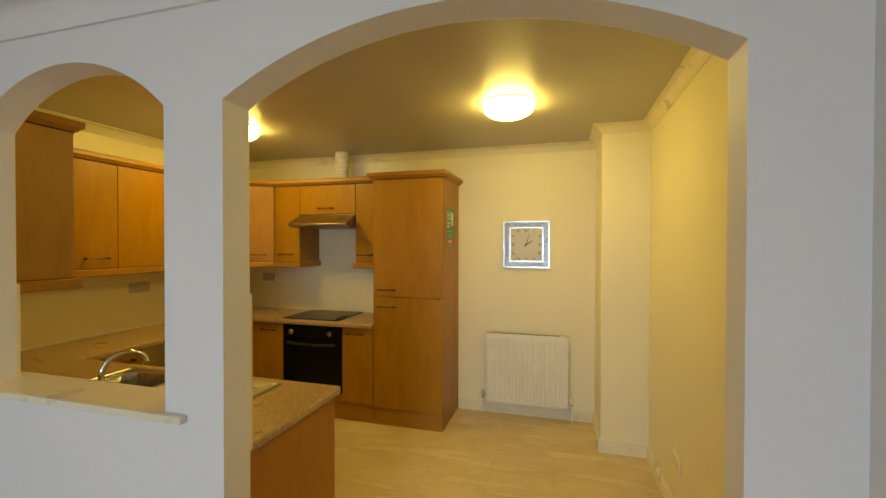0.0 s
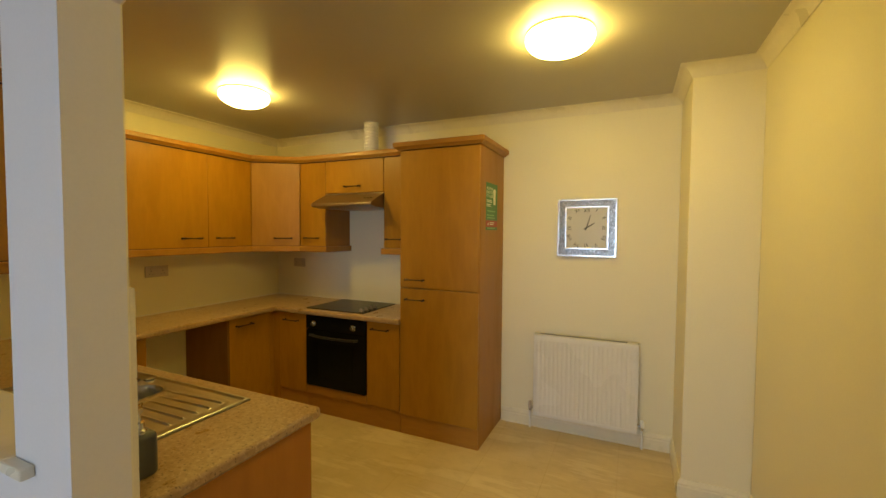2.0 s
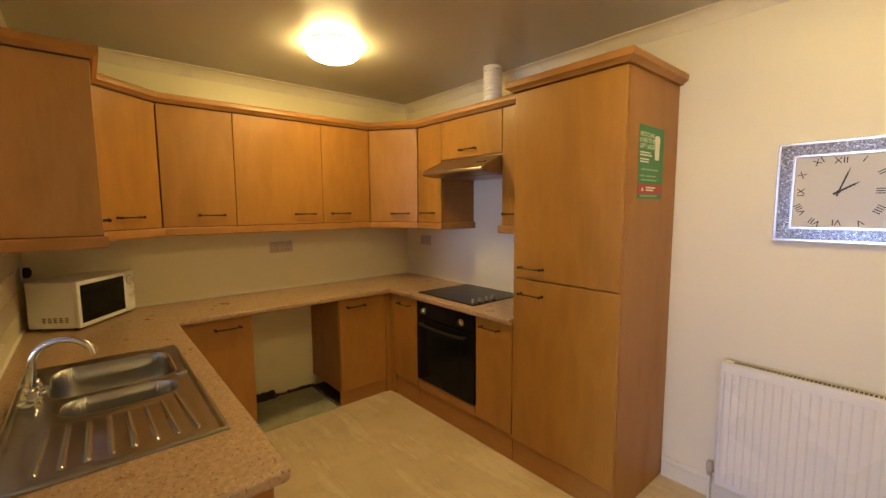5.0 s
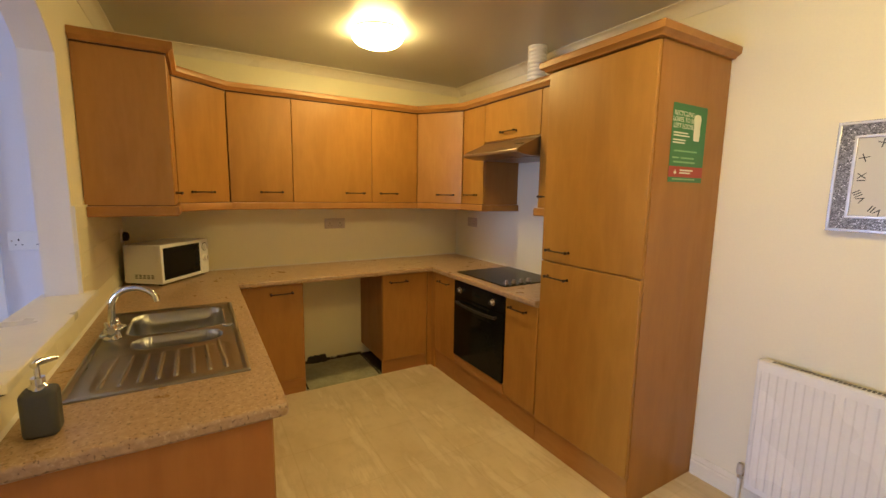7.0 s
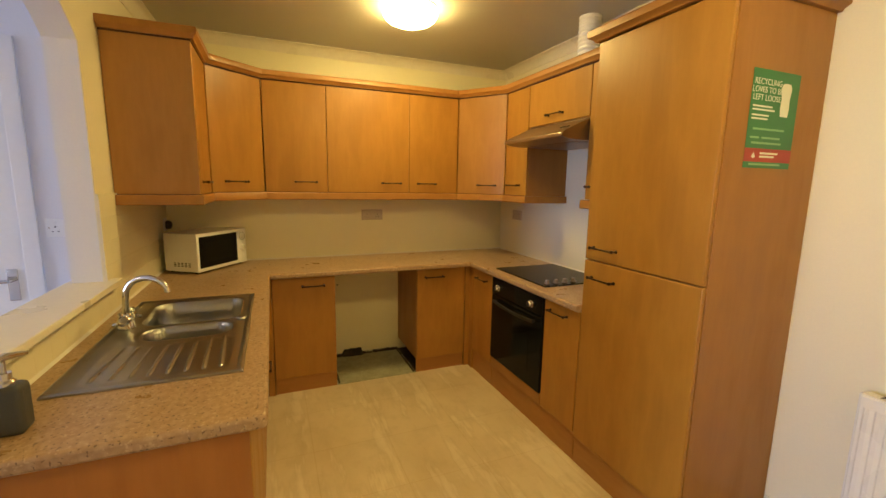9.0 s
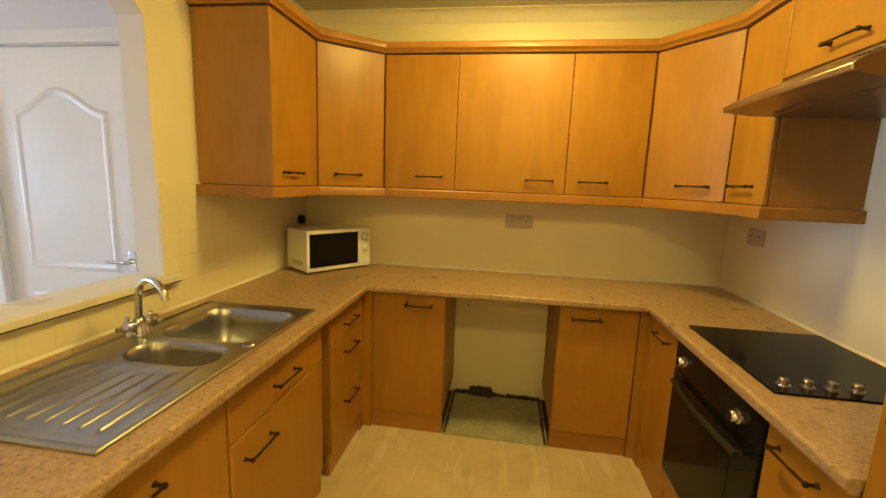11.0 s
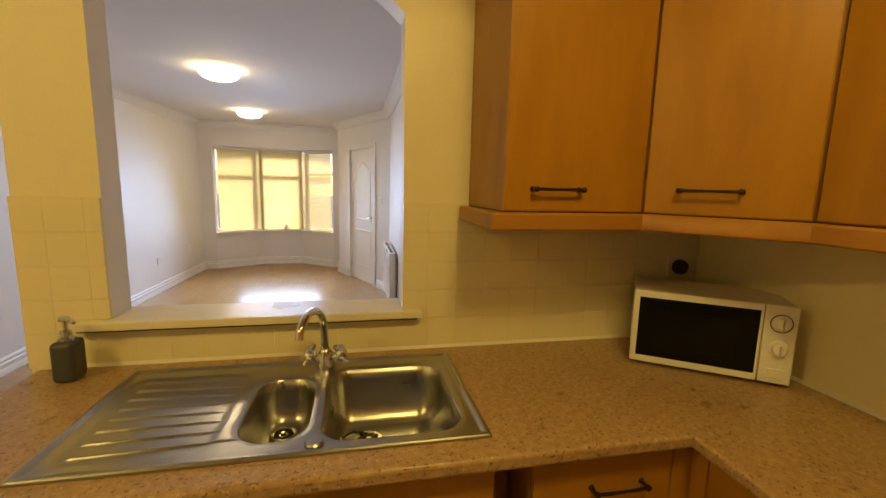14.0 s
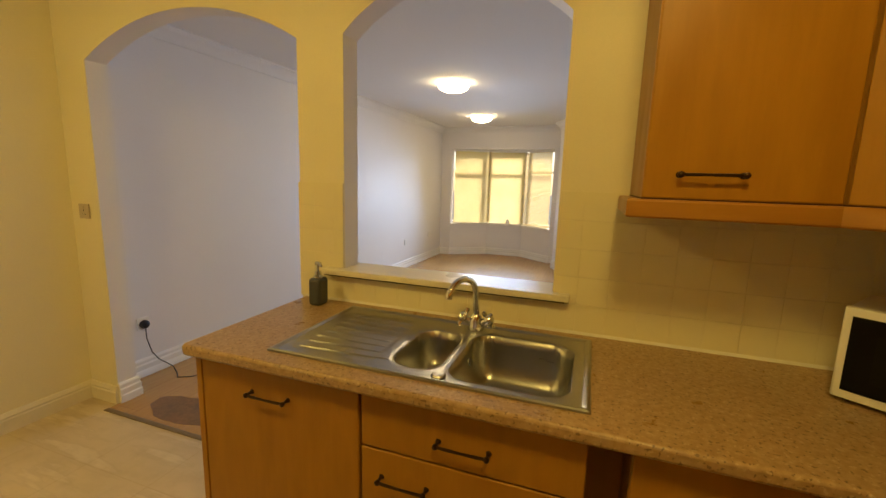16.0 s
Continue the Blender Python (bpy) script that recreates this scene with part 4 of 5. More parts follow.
tube(bm, [(0.012, -0.002, 0.184), (-0.01, 0.004, 0.186), (-0.040, 0.030, 0.181)], [0.008, 0.009, 0.005], 10)
part("pump", bm, CHROME, sd)

# microwave oven
ang = math.degrees(math.atan2(0.263, -0.365))
mw = thing("microwave", pose(0.462, 0.232, WT, 0, 0, ang), "white countertop microwave with a black door window", "microwave oven")
MW, MD, MH = 0.452, 0.262, 0.262
part("body", boxed(0.004, MW - 0.004, 0.022, MD, 0.012, MH - 0.002, bevel=0.004), PLASTIC, mw)
fr = part("door", boxed(0.0, 0.365, 0.0, 0.024, 0.012, MH, bevel=0.005), PLASTIC, mw)
part("window", boxed(0.018, 0.356, -0.0018, 0.004, 0.036, MH - 0.022, bevel=0.0015), BLACK_GLASS, fr, "black glass window")
part("mesh_screen", boxed(0.07, 0.30, -0.0024, -0.0010, 0.070, MH - 0.062), OVEN_GLASS, fr)
cp = part("control_panel", boxed(0.3665, MW, 0.0, 0.024, 0.012, MH, bevel=0.005), PLASTIC, mw)
for z in (0.205, 0.125):
    k = part("knob", lathe(bmesh.new(), [(0, 0), (0.026, 0), (0.025, 0.004), (0.019, 0.006), (0.018, 0.018), (0.015, 0.020), (0, 0.020)], 20, Matrix.Translation((0.410, 0, z)) @ pose(0, 0, 0, 90)), PLASTIC, cp)
    part("pointer", boxed(0.408, 0.412, -0.024, -0.019, z - 0.015, z + 0.015), GREY_PLASTIC, k)
part("scale_mark", lathe(bmesh.new(), [(0.0265, 0.0), (0.0265, 0.0012), (0.029, 0.0012), (0.029, 0.0)], 24, Matrix.Translation((0.410, -0.0001, 0.205)) @ pose(0, 0, 0, 90)), INK, cp)
part("button", boxed(0.385, 0.436, -0.003, 0.002, 0.030, 0.060, bevel=0.002), PLASTIC, cp)
for x in (0.03, MW - 0.03):
    for y in (0.04, MD - 0.03):
        part("foot", lathe(bmesh.new(), [(0, 0), (0.012, 0), (0.012, 0.013), (0, 0.013)], 12, Matrix.Translation((x, y, 0))), BLACK, mw)
for i in range(5):
    for z in (0.045, 0.055, 0.065):
        part("vent", boxed(0.0032, 0.0042, 0.06 + 0.028 * i, 0.078 + 0.028 * i, z, z + 0.005), BLACK, mw)

# ---- kitchen fittings ----
def ceiling_light(x, y, z, glow=LAMP_GLASS):
    l = thing("ceiling_light", pose(x, y, z), "lit round dome ceiling light of frosted glass", "ceiling light", "dome ceiling lights")
    part("base_ring", lathe(bmesh.new(), [(0, 0), (0.157, 0), (0.159, -0.003), (0.158, -0.007), (0.155, -0.009), (0, -0.009)], 40), LAMP_RING, l)
    part("shade", lathe(bmesh.new(), [(0.1545, -0.0092), (0.159, -0.015), (0.160, -0.030), (0.156, -0.044), (0.147, -0.058), (0.131, -0.071), (0.096, -0.086), (0.051, -0.095), (0, -0.098)], 40), glow, l, "glowing frosted glass dome")
    return l


ceiling_light(0.985, 1.475, KH)
ceiling_light(3.080, 1.475, KH)
ceiling_light(2.545, -2.66, LH, LOUNGE_LAMP_GLASS)
ceiling_light(2.80, -4.83, LH, LOUNGE_LAMP_GLASS)


def radiator(m, w, z0, z1, depth, label):
    """A panel radiator; its back lies on y = 0, its face looks to -y."""
    r = thing("radiator", m, label, "radiator")
    bm = bmesh.new()
    n = max(6, round(w / 0.034))
    prof = []
    for i in range(n):
        x = 0.018 + (w - 0.036) * i / n
        s = (w - 0.036) / n
        prof += [(x, 0.0), (x + s * 0.22, -0.0042), (x + s * 0.60, -0.0042)]
    prof.append((w - 0.018, 0.0))
    lo, hi = [bm.verts.new((x, y - depth + 0.0064, z0 + 0.03)) for x, y in prof], [bm.verts.new((x, y - depth + 0.0064, z1 - 0.045)) for x, y in prof]
    for i in range(len(prof) - 1):
        bm.faces.new((lo[i], lo[i + 1], hi[i + 1], hi[i]))
    part("ribs", bm, ENAMEL, r)
    part("panel", boxed(0.004, w - 0.004, -depth + 0.0075, -depth + 0.022, z0, z1 - 0.004, bevel=0.006, segments=3), ENAMEL, r)
    part("back_panel", boxed(0.012, w - 0.012, -0.045, -0.030, z0 + 0.01, z1 - 0.02, bevel=0.004), ENAMEL, r)
    for x in (0.0, w - 0.010):
        part("side_cover", boxed(x, x + 0.010, -depth + 0.010, -0.030, z0 + 0.03, z1, bevel=0.002), ENAMEL, r)
    tg = part("top_grille", boxed(0.011, w - 0.011, -depth + 0.010, -0.028, z1 - 0.004, z1 + 0.001, bevel=0.001), ENAMEL, r)
    bm = bmesh.new()
    k = round((w - 0.12) / 0.014)
    for i in range(k):
        for y in (-depth + 0.024, -depth + 0.040):
            x = 0.05 + 0.014 * i
            box(bm, x, x + 0.010, y, y + 0.013, z1 + 0.0006, z1 + 0.0016)
    part("slots", bm, BLACK, tg, "dark grille slots", smooth=0)
    for x in (0.10, w - 0.13):
        part("bracket", boxed(x, x + 0.03, -0.0305, -0.001, z0 + 0.05, z1 - 0.05), ENAMEL, r)
    for s, x in ((-1, -0.030), (1, w + 0.030)):
        v = part("valve", tube(bmesh.new(), [(x - s * 0.032, -0.038, z0 + 0.045), (x, -0.038, z0 + 0.045)], 0.010, 10), CHROME, r)
        part("pipe", tube(bmesh.new(), [(x, -0.038, z0 + 0.045), (x, -0.038, 0.0)], 0.0075, 10), ENAMEL, v)
        part("valve_head", lathe(bmesh.new(), [(0, 0), (0.016, 0), (0.017, 0.012), (0.014, 0.045), (0.011, 0.05), (0, 0.05)], 14, Matrix.Translation((x, -0.038, z0 + 0.040))), PLASTIC if s > 0 else GREY_PLASTIC, v)
        part("nut", lathe(bmesh.new(), [(0, 0), (0.014, 0), (0.014, 0.022), (0, 0.022)], 6, Matrix.Translation((x, -0.038, z0 + 0.018))), CHROME, v)
    return r


radiator(pose(2.735, NY, 0), 0.74, 0.118, 0.757, 0.085, "white enamelled panel radiator with a slotted top grille")
radiator(pose(LW, -3.97, 0, 0, 0, 90), 1.0, 0.150, 0.745, 0.10, "white enamelled lounge panel radiator")

# square mirrored wall clock
ck = thing("wall_clock", pose(2.891, NY, 1.363), "square mirrored wall clock with a crushed-glass border and Roman numerals", "wall clock")
CW, CT = 0.417, 0.030
part("backing", boxed(0.004, CW - 0.004, -CT + 0.010, -0.001, 0.004, 0.428 - 0.004), SILVER, ck)
cxm, czm = CW / 2, 0.214


def frame_ring(x0, x1, z0, z1, t, y0, y1, bevel=0.002):
    bm = boxed(x0, x1, y0, y1, z0, z0 + t, bevel=bevel)
    box(bm, x0, x1, y0, y1, z1 - t, z1, bevel=bevel)
    box(bm, x0, x0 + t, y0, y1, z0 + t - 0.001, z1 - t + 0.001, bevel=bevel)
    box(bm, x1 - t, x1, y0, y1, z0 + t - 0.001, z1 - t + 0.001, bevel=bevel)
    return bm


part("outer_rim", frame_ring(0, CW, 0, 0.428, 0.012, -CT, -0.002), SILVER, ck, "bevelled mirror rim")
part("glass_border", frame_ring(0.012, CW - 0.012, 0.012, 0.416, 0.046, -CT + 0.003, -CT + 0.012, 0.0005), CRUSHED, ck, "sparkling crushed glass border")
part("inner_rim", frame_ring(0.054, CW - 0.054, 0.054, 0.374, 0.012, -CT - 0.001, -CT + 0.012), SILVER, ck, "bevelled mirror rim")
part("dial", boxed(0.064, CW - 0.064, -CT + 0.006, -CT + 0.010, 0.064, 0.364), DIAL, ck, "cream clock dial")
for i, num in enumerate(("XII", "I", "II", "III", "IIII", "V", "VI", "VII", "VIII", "IX", "X", "XI")):
    a = math.radians(90 - 30 * i)
    ux, uz = math.cos(a), math.sin(a)
    k = 0.127 / max(abs(ux), abs(uz))
    letters(ck, "numeral", num, 0.037, Matrix.Translation((cxm + ux * k * 0.94, -CT + 0.0055, czm + uz * k)) @ pose(0, 0, 0, 90, 0, 0) @ pose(0, 0, 0, 0, 0, -30 * i), INK)


def clock_hand(name, degrees, length, width):
    m = Matrix.Translation((cxm, -CT + 0.003, czm)) @ Matrix.Rotation(radians(degrees), 4, "Y")
    bm = bmesh.new()
    vs = [bm.verts.new(m @ Vector(p)) for p in ((-width, 0, -0.02), (width, 0, -0.02), (width * 0.9, 0, length * 0.7), (0, 0, length), (-width * 0.9, 0, length * 0.7))]
    f = bm.faces.new(vs)
    r = bmesh.ops.extrude_face_region(bm, geom=[f])
    bmesh.ops.translate(bm, verts=[v for v in r["geom"] if isinstance(v, bmesh.types.BMVert)], vec=(0, -0.0015, 0))
    part(name, bm, INK, ck)


clock_hand("hour_hand", 58, 0.075, 0.004)
clock_hand("minute_hand", 17, 0.105, 0.003)
part("hub", lathe(bmesh.new(), [(0, 0), (0.007, 0), (0.006, 0.004), (0, 0.005)], 14, Matrix.Translation((cxm, -CT + 0.004, czm)) @ pose(0, 0, 0, 90)), INK, ck)

# printed notice stuck on the larder's side
PW, PH = 0.270, 0.343
po = thing("recycling_notice", pose(2.4568, 2.257, 1.556, 0, 0, 90), "green recycling notice with white lettering and a red band", "poster")
part("sheet", boxed(0, PW, -0.0012, -0.0004, 0, PH), POSTER_GREEN, po)
part("red_band", boxed(0.0, PW, -0.0017, -0.0012, 0.022, 0.070), POSTER_RED, po, "red printed band")
for i, line in enumerate(("RECYCLING", "LOVES TO BE", "LEFT LOOSE")):
    letters(po, "lettering", line, 0.029, Matrix.Translation((0.088, -0.0014, 0.300 - 0.027 * i)) @ pose(0, 0, 0, 90), POSTER_WHITE, "white printed lettering")
for x0, x1, z in ((0.015, 0.125, 0.214), (0.015, 0.140, 0.202), (0.015, 0.110, 0.183), (0.015, 0.105, 0.171)):
    part("text_bar", boxed(x0, x1, -0.0017, -0.0012, z, z + 0.006), POSTER_WHITE, po)
for x0, x1, z in ((0.03, 0.21, 0.135), (0.02, 0.07, 0.105), (0.085, 0.19, 0.105), (0.03, 0.20, 0.086), (0.085, 0.19, 0.050), (0.085, 0.17, 0.038), (0.03, 0.21, 0.010)):
    part("text_bar", boxed(x0, x1, -0.0021, -0.0012, z, z + 0.007), POSTER_PALE if z > 0.075 or z < 0.03 else POSTER_WHITE, po)
bm = bmesh.new()
prof = [(0.0, 0.0), (0.022, 0.0), (0.026, 0.03), (0.024, 0.06), (0.030, 0.10), (0.022, 0.115), (0.0, 0.118)]
outline = [(0.195 + r, 0.188 + z) for r, z in prof] + [(0.195 - r, 0.188 + z) for r, z in prof[::-1]][1:-1]
fr_v = [bm.verts.new((x, -0.0016, z)) for x, z in outline]
bk_v = [bm.verts.new((x, -0.0011, z)) for x, z in outline]
bm.faces.new(fr_v)
bm.faces.new(bk_v[::-1])
for i in range(len(outline)):
    bm.faces.new((fr_v[i], bk_v[i], bk_v[(i + 1) % len(outline)], fr_v[(i + 1) % len(outline)]))
part("picture", bm, POSTER_WHITE, po, "pale printed bottle shape")
part("flame_mark", prism(bmesh.new(), [(0.05, 0.0), (0.062, 0.006), (0.05, 0.022), (0.038, 0.006)], 0, 0.0006), POSTER_WHITE, po).matrix_basis = Matrix.Translation((0, -0.0012, 0.034)) @ pose(0, 0, 0, 90)


def socket(m, w, label, switches=2, material=None, depth=0.010):
    """A wall plate whose back lies on y = 0 and whose middle is the origin."""
    s = thing("wall_socket", m, label, "socket", "electrical wall plates")
    part("plate", boxed(-w / 2, w / 2, -depth, -0.0005, -0.043, 0.043, bevel=0.003), material or PLASTIC, s)
    for i in range(switches):
        x = -w / 2 + w * (i + 0.5) / switches
        part("rocker", boxed(x - 0.006, x + 0.006, -depth - 0.003, -depth + 0.001, 0.012, 0.030, bevel=0.001), material or PLASTIC, s)
        if w > 0.1 or switches == 1:
            bm = boxed(x - 0.003, x + 0.003, -depth - 0.0004, -depth + 0.001, 0.000, 0.009)
            for dx in (-0.011, 0.011):
                box(bm, x + dx - 0.0035, x + dx + 0.0035, -depth - 0.0004, -depth + 0.001, -0.020, -0.016)
            part("pin_holes", bm, INK, s, smooth=0)
    for x in (-w * 0.41, w * 0.41):
        part("screw", lathe(bmesh.new(), [(0, 0), (0.004, 0), (0.0035, 0.0012), (0, 0.0014)], 10, Matrix.Translation((x, -depth, 0.0)) @ pose(0, 0, 0, 90)), GREY_PLASTIC, s)
    return s


socket(pose(0.0, 1.460, 1.213, 0, 0, 90), 0.176, "double wall socket plate in greyish plastic above the worktop", 2, GREY_PLASTIC)
socket(pose(0.30, NY, 1.217), 0.146, "double wall socket plate in greyish plastic above the worktop", 2, GREY_PLASTIC)
socket(pose(EX, 1.39, 0.355, 0, 0, -90), 0.146, "cream double socket low on the kitchen wall", 2, TRIM_K)
socket(pose(3.922, KY, 1.195, 0, 0, 180), 0.086, "square cream light switch beside the arch", 1, GREY_PLASTIC)
EASTW = lambda y: LE + (LEN - LE) * (y - LS) / (PY - LS)
EA = -90 + math.degrees(math.atan2(LE - LEN, PY - LS))
socket(pose(EASTW(-0.345), -0.345, 0.385, 0, 0, EA), 0.086, "white single wall socket above the skirting", 1)
socket(pose(EASTW(-4.55), -4.55, 0.42, 0, 0, EA), 0.086, "white single wall socket above the skirting", 1)
socket(pose(EASTW(-5.56), -5.56, 0.45, 0, 0, EA), 0.146, "white double wall socket above the skirting", 2)
socket(pose(LW, -0.230, 1.243, 0, 0, 90), 0.146, "white double wall plate on the lounge wall", 2)
socket(splay @ pose(1.47, 0, 1.26), 0.086, "white light switch beside the lounge door", 1)


def plug(m, label):
    p = thing("plug", m, label, "electrical plug")
    part("cap", lathe(bmesh.new(), [(0, 0.0), (0.029, 0.0), (0.031, 0.008), (0.028, 0.026), (0.014, 0.034), (0, 0.035)], 16, pose(0, -0.010, 0, 90)), BLACK, p)
    return p


socket(pose(0.105, -0.005, 1.172, 0, 0, 180), 0.086, "white single wall socket behind the microwave", 1)
plug(pose(0.100, -0.005, 1.167, 0, 0, 180), "black plug in the socket above the microwave")
pg = plug(pose(EASTW(-0.345), -0.345, 0.380, 0, 0, EA), "black plug with a thin trailing cable")
cable = [(0.0, -0.03, -0.02), (-0.005, -0.04, -0.10), (0.01, -0.06, -0.20), (0.05, -0.07, -0.27), (0.10, -0.09, -0.32), (0.115, -0.12, -0.345), (0.10, -0.17, -0.379), (0.06, -0.23, -0.380), (0.10, -0.30, -0.380), (0.20, -0.36, -0.380), (0.30, -0.40, -0.380)]
part("cable", tube(bmesh.new(), cable, 0.0035, 8), BLACK, pg, "thin black cable")

# the empty appliance space: bare floor, dirt along its edges
structure("floor_bare_patch", boxed(0.002, 0.520, 1.078, 1.682, 0.0, 0.004), CONCRETE, "bare stained floor in the empty appliance space")
# two added dark sheets put the shade beneath the cabinets onto the floor
structure("floor_under_units", boxed(0.002, 0.512, 0.66, 1.076, 0.0, 0.003), GRIME_SHADE, "dark sheet for the shade below the base cabinets")
structure("floor_under_corner", boxed(0.002, 0.512, 1.684, 2.09, 0.0, 0.003), GRIME_SHADE, "dark sheet for the shade below the base cabinets")
rng = random.Random(4)
bm = bmesh.new()


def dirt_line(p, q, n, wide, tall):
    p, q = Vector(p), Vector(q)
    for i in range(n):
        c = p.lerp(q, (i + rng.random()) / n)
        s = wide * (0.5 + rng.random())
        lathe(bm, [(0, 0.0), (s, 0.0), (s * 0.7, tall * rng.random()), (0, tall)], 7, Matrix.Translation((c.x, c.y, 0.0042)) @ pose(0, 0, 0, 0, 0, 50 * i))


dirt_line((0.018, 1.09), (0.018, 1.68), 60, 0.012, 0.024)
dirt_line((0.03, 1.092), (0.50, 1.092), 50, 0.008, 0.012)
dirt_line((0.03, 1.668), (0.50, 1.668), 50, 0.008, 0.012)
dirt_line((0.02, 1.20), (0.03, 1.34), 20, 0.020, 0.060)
dust = structure("dirt", bm, GRIME_SHADE, "dark dirt along the floor edges")
dust["kind"] = "stuff"
part("wall_plug", lathe(bmesh.new(), [(0, 0), (0.006, 0), (0.005, 0.006), (0, 0.008)], 8, pose(0.001, 1.16, 0.63, 0, 90)), GRIME_SHADE, thing("screw_hole", pose(0, 0, 0), "small dark screw fixing in bare plaster", "wall fixing"))

# ---- lounge ----
def panel_door(m, w, h, handle_x, label):
    d = thing("panel_door", m, label, "door")
    leaf = part("leaf", boxed(0.004, w - 0.004, 0.0, 0.040, 0.008, h - 0.004, bevel=0.003), TRIM, d)

    def arch_outline(x0, x1, z0, z1, rise):
        pts = [(x0, z0), (x1, z0), (x1, z1)]
        for i in range(1, 14):
            u = i / 14
            s = 0.5 - 0.5 * math.cos(2 * math.pi * u)
            pts.append((x1 + (x0 - x1) * u, z1 + rise * s))
        return pts + [(x0, z1)]

    shapes = [arch_outline(0.14, w - 0.14, 0.94, h - 0.30, 0.11), arch_outline(0.14, w - 0.14, 0.22, 0.80, 0.0)]
    for s in shapes:
        bm = sweep(bmesh.new(), s, [(-0.004, 0.0), (0.006, 0.006), (0.016, 0.007), (0.026, 0.002), (0.034, 0.0)], closed=True)
        bmesh.ops.transform(bm, matrix=Matrix(((1, 0, 0, 0), (0, 0, -1, 0), (0, 1, 0, 0), (0, 0, 0, 1))), verts=bm.verts[:])
        part("panel_moulding", bm, TRIM, leaf)
    bm = boxed(handle_x - 0.02, handle_x + 0.02, -0.006, 0.0, 0.90, 1.05, bevel=0.002)
    tube(bm, [(handle_x, 0, 1.0), (handle_x, -0.045, 1.0)], 0.009, 10)
    s = -1 if handle_x > w / 2 else 1
    tube(bm, [(handle_x, -0.045, 1.0), (handle_x + s * 0.05, -0.048, 1.0), (handle_x + s * 0.11, -0.042, 0.997)], [0.009, 0.008, 0.007], 10)
    part("lever_handle", bm, CHROME, leaf, "chrome lever handle")
    for z in (0.22, h - 0.22):
        part("hinge", tube(bmesh.new(), [(0.002, -0.004, z - 0.05), (0.002, -0.004, z + 0.05)], 0.006, 8), GREY_PLASTIC, leaf)
    bm = bmesh.new()
    for x0, x1, z0, z1 in ((-0.065, 0.0, 0, h + 0.065), (w, w + 0.065, 0, h + 0.065), (0.0, w, h, h + 0.065)):
        box(bm, x0, x1, -0.036, -0.0205, z0, z1, bevel=0.004)
    part("architrave", bm, TRIM, d)
    bm = bmesh.new()
    for x0, x1, z0, z1 in ((-0.006, 0.003, 0, h), (w - 0.003, w + 0.006, 0, h), (0.003, w - 0.003, h - 0.003, h + 0.006)):
        box(bm, x0, x1, -0.020, 0.06, z0, z1)
    part("lining", bm, TRIM, d)
    return d


panel_door(pose(LW - 0.0205, D2[0] + 0.007, 0, 0, 0, 90), D2[1] - D2[0] - 0.014, D2[2] - 0.007, D2[1] - D2[0] - 0.075, "white painted panel door with an arched upper panel, closed")
panel_door(splay @ pose(DOOR_A[0] + 0.007, 0.0205, 0), DOOR_A[1] - DOOR_A[0] - 0.014, 1.993, DOOR_A[1] - DOOR_A[0] - 0.07, "white painted panel door in the splayed wall, closed")


def window(name, a, b, label, inset=(0.003, 0.003), closed=True):
    """One side of the bay: a frame with a transom, its panes and a closed venetian blind."""
    a, b = Vector(a), Vector(b)
    d = (b - a).normalized()
    w = (b - a).length
    m = Matrix.Translation((a.x, a.y, SILL_Z + 0.025)) @ Matrix.Rotation(math.atan2(d.y, d.x), 4, "Z")
    H = BAY_TOP - SILL_Z - 0.026
    win = tagged(new(name), label, kind="structure")
    win.matrix_basis = m
    part("window_frame", frame_ring(0.0, w, 0, H, 0.045, 0.08, 0.14), UPVC, win)
    part("transom", boxed(0.045, w - 0.045, 0.085, 0.135, H * 0.70, H * 0.70 + 0.045, bevel=0.004), UPVC, win)
    for z0, z1 in ((0.045, H * 0.70), (H * 0.70 + 0.045, H - 0.045)):
        p = part("pane", boxed(0.045, w - 0.045, 0.106, 0.112, z0, z1), GLASS, win)
        p.visible_shadow = False
    bl = thing("window_blind", m, "closed yellow-cream venetian blind" if closed else "yellow-cream venetian blind with its slats half open", "window blind", "bay window blinds")
    bm = bmesh.new()
    e0, e1 = inset[0], w - inset[1]
    tilt = (0.006, -0.008, 0.0245) if closed else (0.011, -0.010, 0.0175)
    n = int((H - 0.05) / 0.0225)
    for i in range(n):
        z = 0.012 + 0.0225 * i
        vs = [bm.verts.new(p) for p in ((e0, tilt[0], z), (e1, tilt[0], z), (e1, -0.002, z + tilt[2] * 0.51), (e1, tilt[1], z + tilt[2]), (e0, tilt[1], z + tilt[2]), (e0, -0.002, z + tilt[2] * 0.51))]
        bm.faces.new((vs[0], vs[1], vs[2], vs[5]))
        bm.faces.new((vs[5], vs[2], vs[3], vs[4]))
    part("slats", bm, BLIND, bl)
    part("head_rail", boxed(e0 + 0.012, e1 - 0.012, -0.020, 0.012, H - 0.032, H - 0.002, bevel=0.003), TRIM, bl)
    part("bottom_rail", boxed(e0 + 0.014, e1 - 0.014, -0.010, 0.010, 0.001, 0.013, bevel=0.002), TRIM, bl)


for i, (p, q) in enumerate(zip(BAY, BAY[1:])):
    inner = [Vector(v) for v in (p, q)]
    dv = (inner[1] - inner[0]).normalized()
    nv = Vector((-dv.y, dv.x)) * 0.02
    window("window_%d" % (i + 1), inner[0] + nv + dv * 0.001, inner[1] + nv - dv * 0.001, "white framed bay window behind a blind", [(0.075, -0.005), (-0.005, -0.005), (-0.005, 0.055)][i], i < 2)
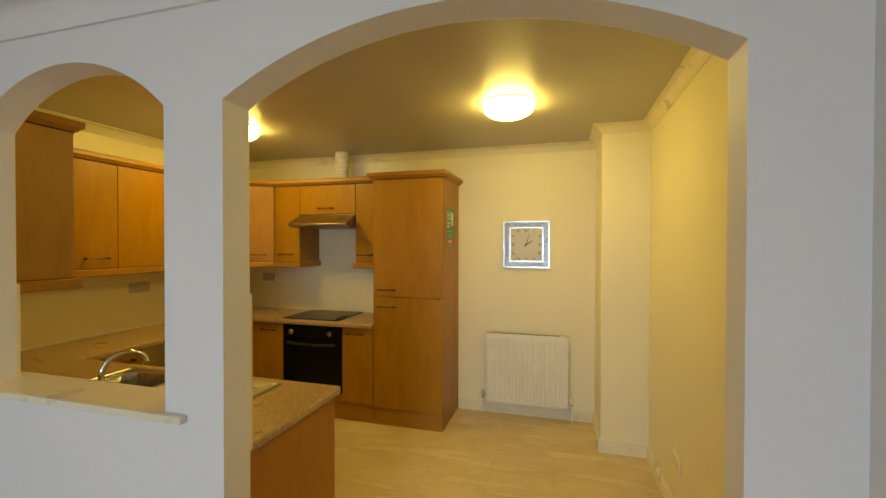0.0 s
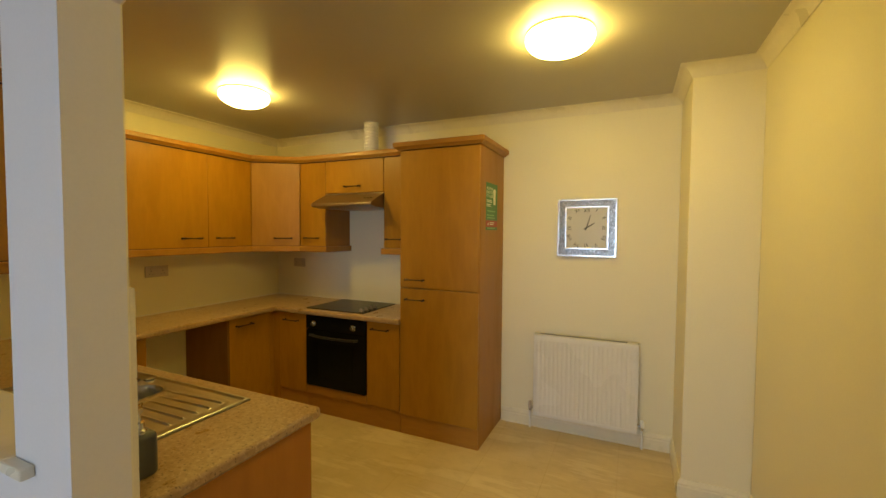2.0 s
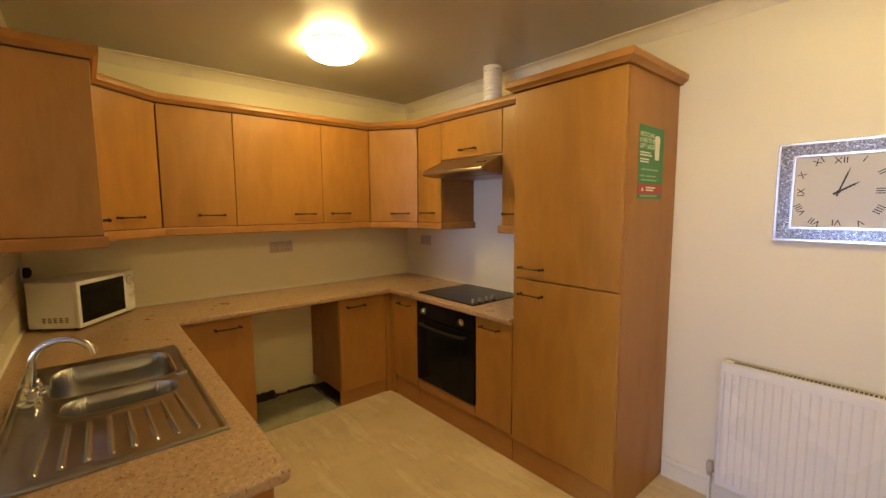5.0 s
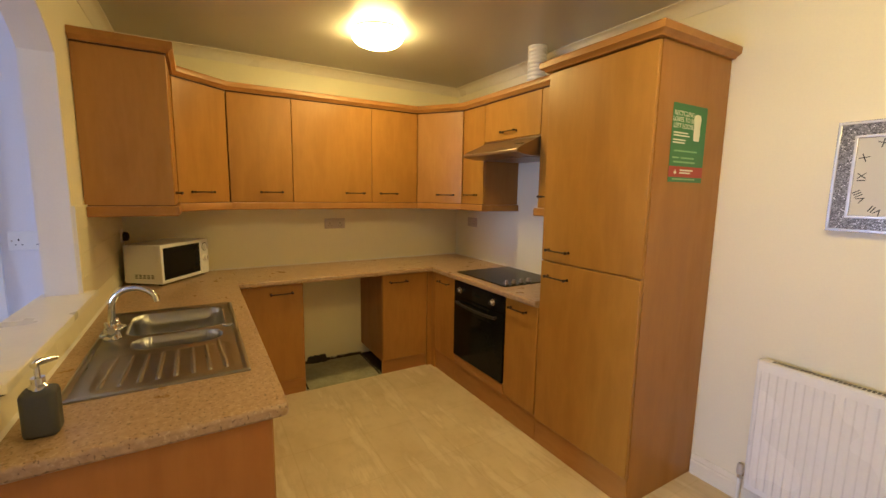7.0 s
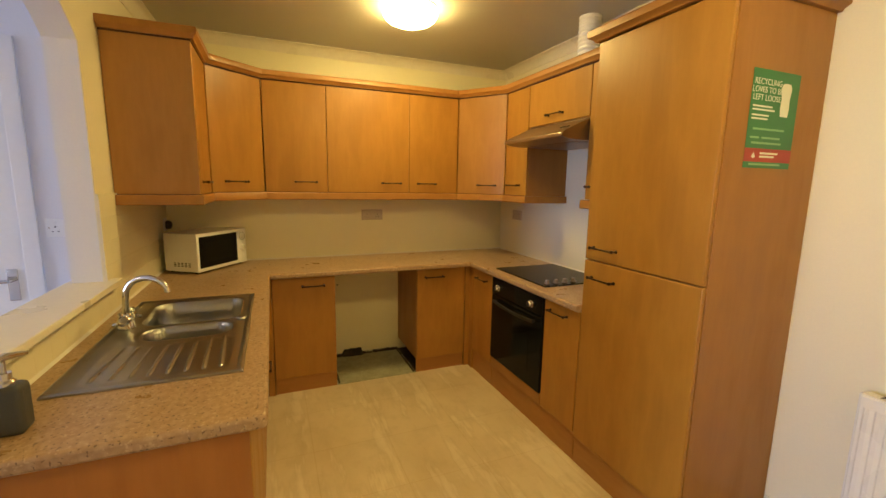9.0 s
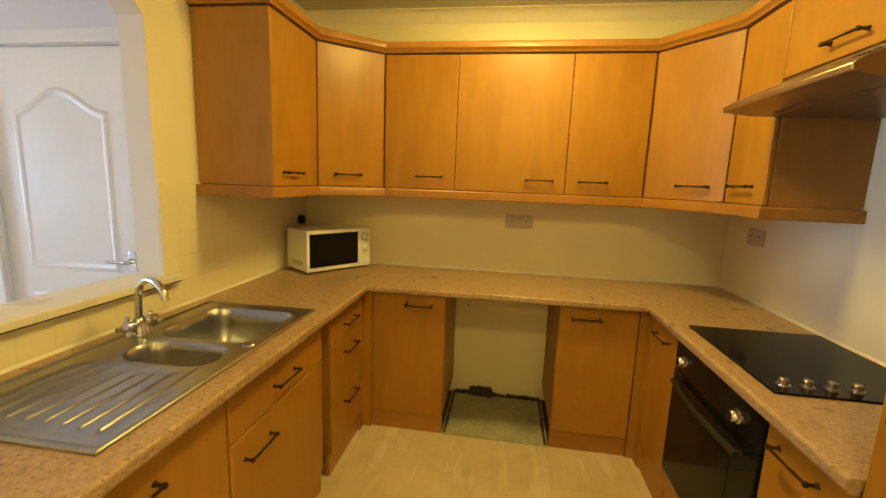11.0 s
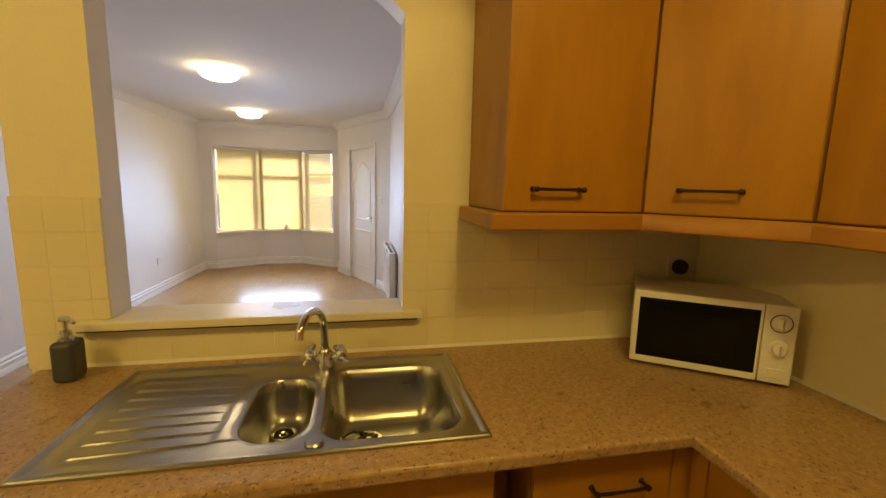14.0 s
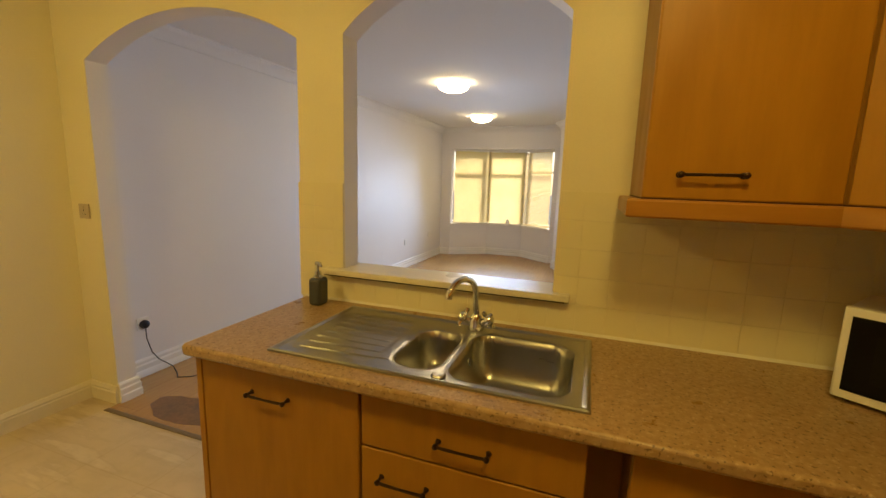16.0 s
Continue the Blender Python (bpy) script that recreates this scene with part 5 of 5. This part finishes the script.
for i, (x, y) in enumerate(BAY[1:3]):
    structure("trim_bay_post", boxed(x - 0.020, x + 0.020, y - 0.075, y - 0.022, SILL_Z + 0.026, BAY_TOP - 0.001, bevel=0.006), UPVC, "white bay window corner post")
jar = thing("bottle", pose(2.63, -6.50, SILL_Z + 0.025), "small clear bottle on the bay window board", "bottle")
part("glass", lathe(bmesh.new(), [(0, 0), (0.035, 0), (0.035, 0.06), (0.018, 0.08), (0.018, 0.10), (0, 0.10)], 16), PLASTIC, jar)
SCUFF = plain("grey_scuff", (0.42, 0.40, 0.40), 0.8, var=0.2)
hk = thing("wall_hook", pose(LW, -2.35, 0.70, 0, 0, 90), "small bent grey hook on the lounge wall", "hook")
part("wire", tube(bmesh.new(), [(0, -0.001, 0.06), (0, -0.02, 0.055), (-0.012, -0.026, 0.0), (0, -0.02, -0.055), (0, -0.001, -0.06)], 0.005, 8), SCUFF, hk)
sc = thing("wall_scuffs", pose(LW, -2.12, 0.93, 0, 0, 90), "thin grey scuff lines above the hook", "scuff marks")
part("scratch", boxed(-0.10, 0.12, -0.0012, -0.0002, 0.0, 0.004), SCUFF, sc).rotation_euler = (0, radians(3), 0)
part("scratch", boxed(-0.16, 0.16, -0.0012, -0.0002, 0.05, 0.056), SCUFF, sc).rotation_euler = (0, radians(2), 0)

# ---- glazed tiles round the hatch, painted over ----
TP, ROWS_Z = 0.106, [0.8755, 0.987, 1.093, 1.199, 1.305, 1.410]
tiles = bpy.data.objects["wall_partition_kitchen_skin"]
full = {}


def tile(x0, x1, z0, z1):
    key = (round(x1 - x0, 4), round(z1 - z0, 4))
    if key not in full:
        full[key] = mesh_of("tile", boxed(-key[0] / 2, key[0] / 2, 0.0, 0.0055, -key[1] / 2, key[1] / 2, bevel=0.0010, segments=2), TILE)
    ob = new("tile", full[key])
    ob.parent = tiles
    ob.location = ((x0 + x1) / 2, KY + 0.0068 + rng.uniform(0, 0.0003), (z0 + z1) / 2)
    ob.rotation_euler = (radians(rng.uniform(-0.07, 0.07)), 0, radians(rng.uniform(-0.07, 0.07)))


cols = [0.0] + [0.08 + TP * i for i in range(23)] + [ARCH[0]]
cols = [c for c in cols if c <= ARCH[0]]
g = 0.0012
joints = boxed(0.0, HATCH[0], KY + 0.0002, KY + 0.0104, WT, ROWS_Z[-1] - 0.001)
box(joints, HATCH[1], ARCH[0], KY + 0.0002, KY + 0.0104, WT, ROWS_Z[-1] - 0.001)
box(joints, HATCH[0], HATCH[1], KY + 0.0002, KY + 0.0104, WT, 0.999)
part("painted_joints", joints, GROUT, tiles)
for z0, z1 in zip(ROWS_Z, ROWS_Z[1:]):
    for a, b in zip(cols, cols[1:]):
        spans = [(a, b)]
        if z1 > 1.0:
            spans = [(max(a, lo), min(b, hi)) for lo, hi in ((0.0, HATCH[0]), (HATCH[1], 9.0)) if min(b, hi) - max(a, lo) > 0.012]
        for x0, x1 in spans:
            bottom = max(z0, 1.0275) if (z1 > 1.0 and z0 < 1.0275 and x1 > 1.16 and x0 < 2.25) else z0
            tile(x0 + 0.0001, x1 - 0.0001, bottom + g * 1.3, z1 - g * 1.3)
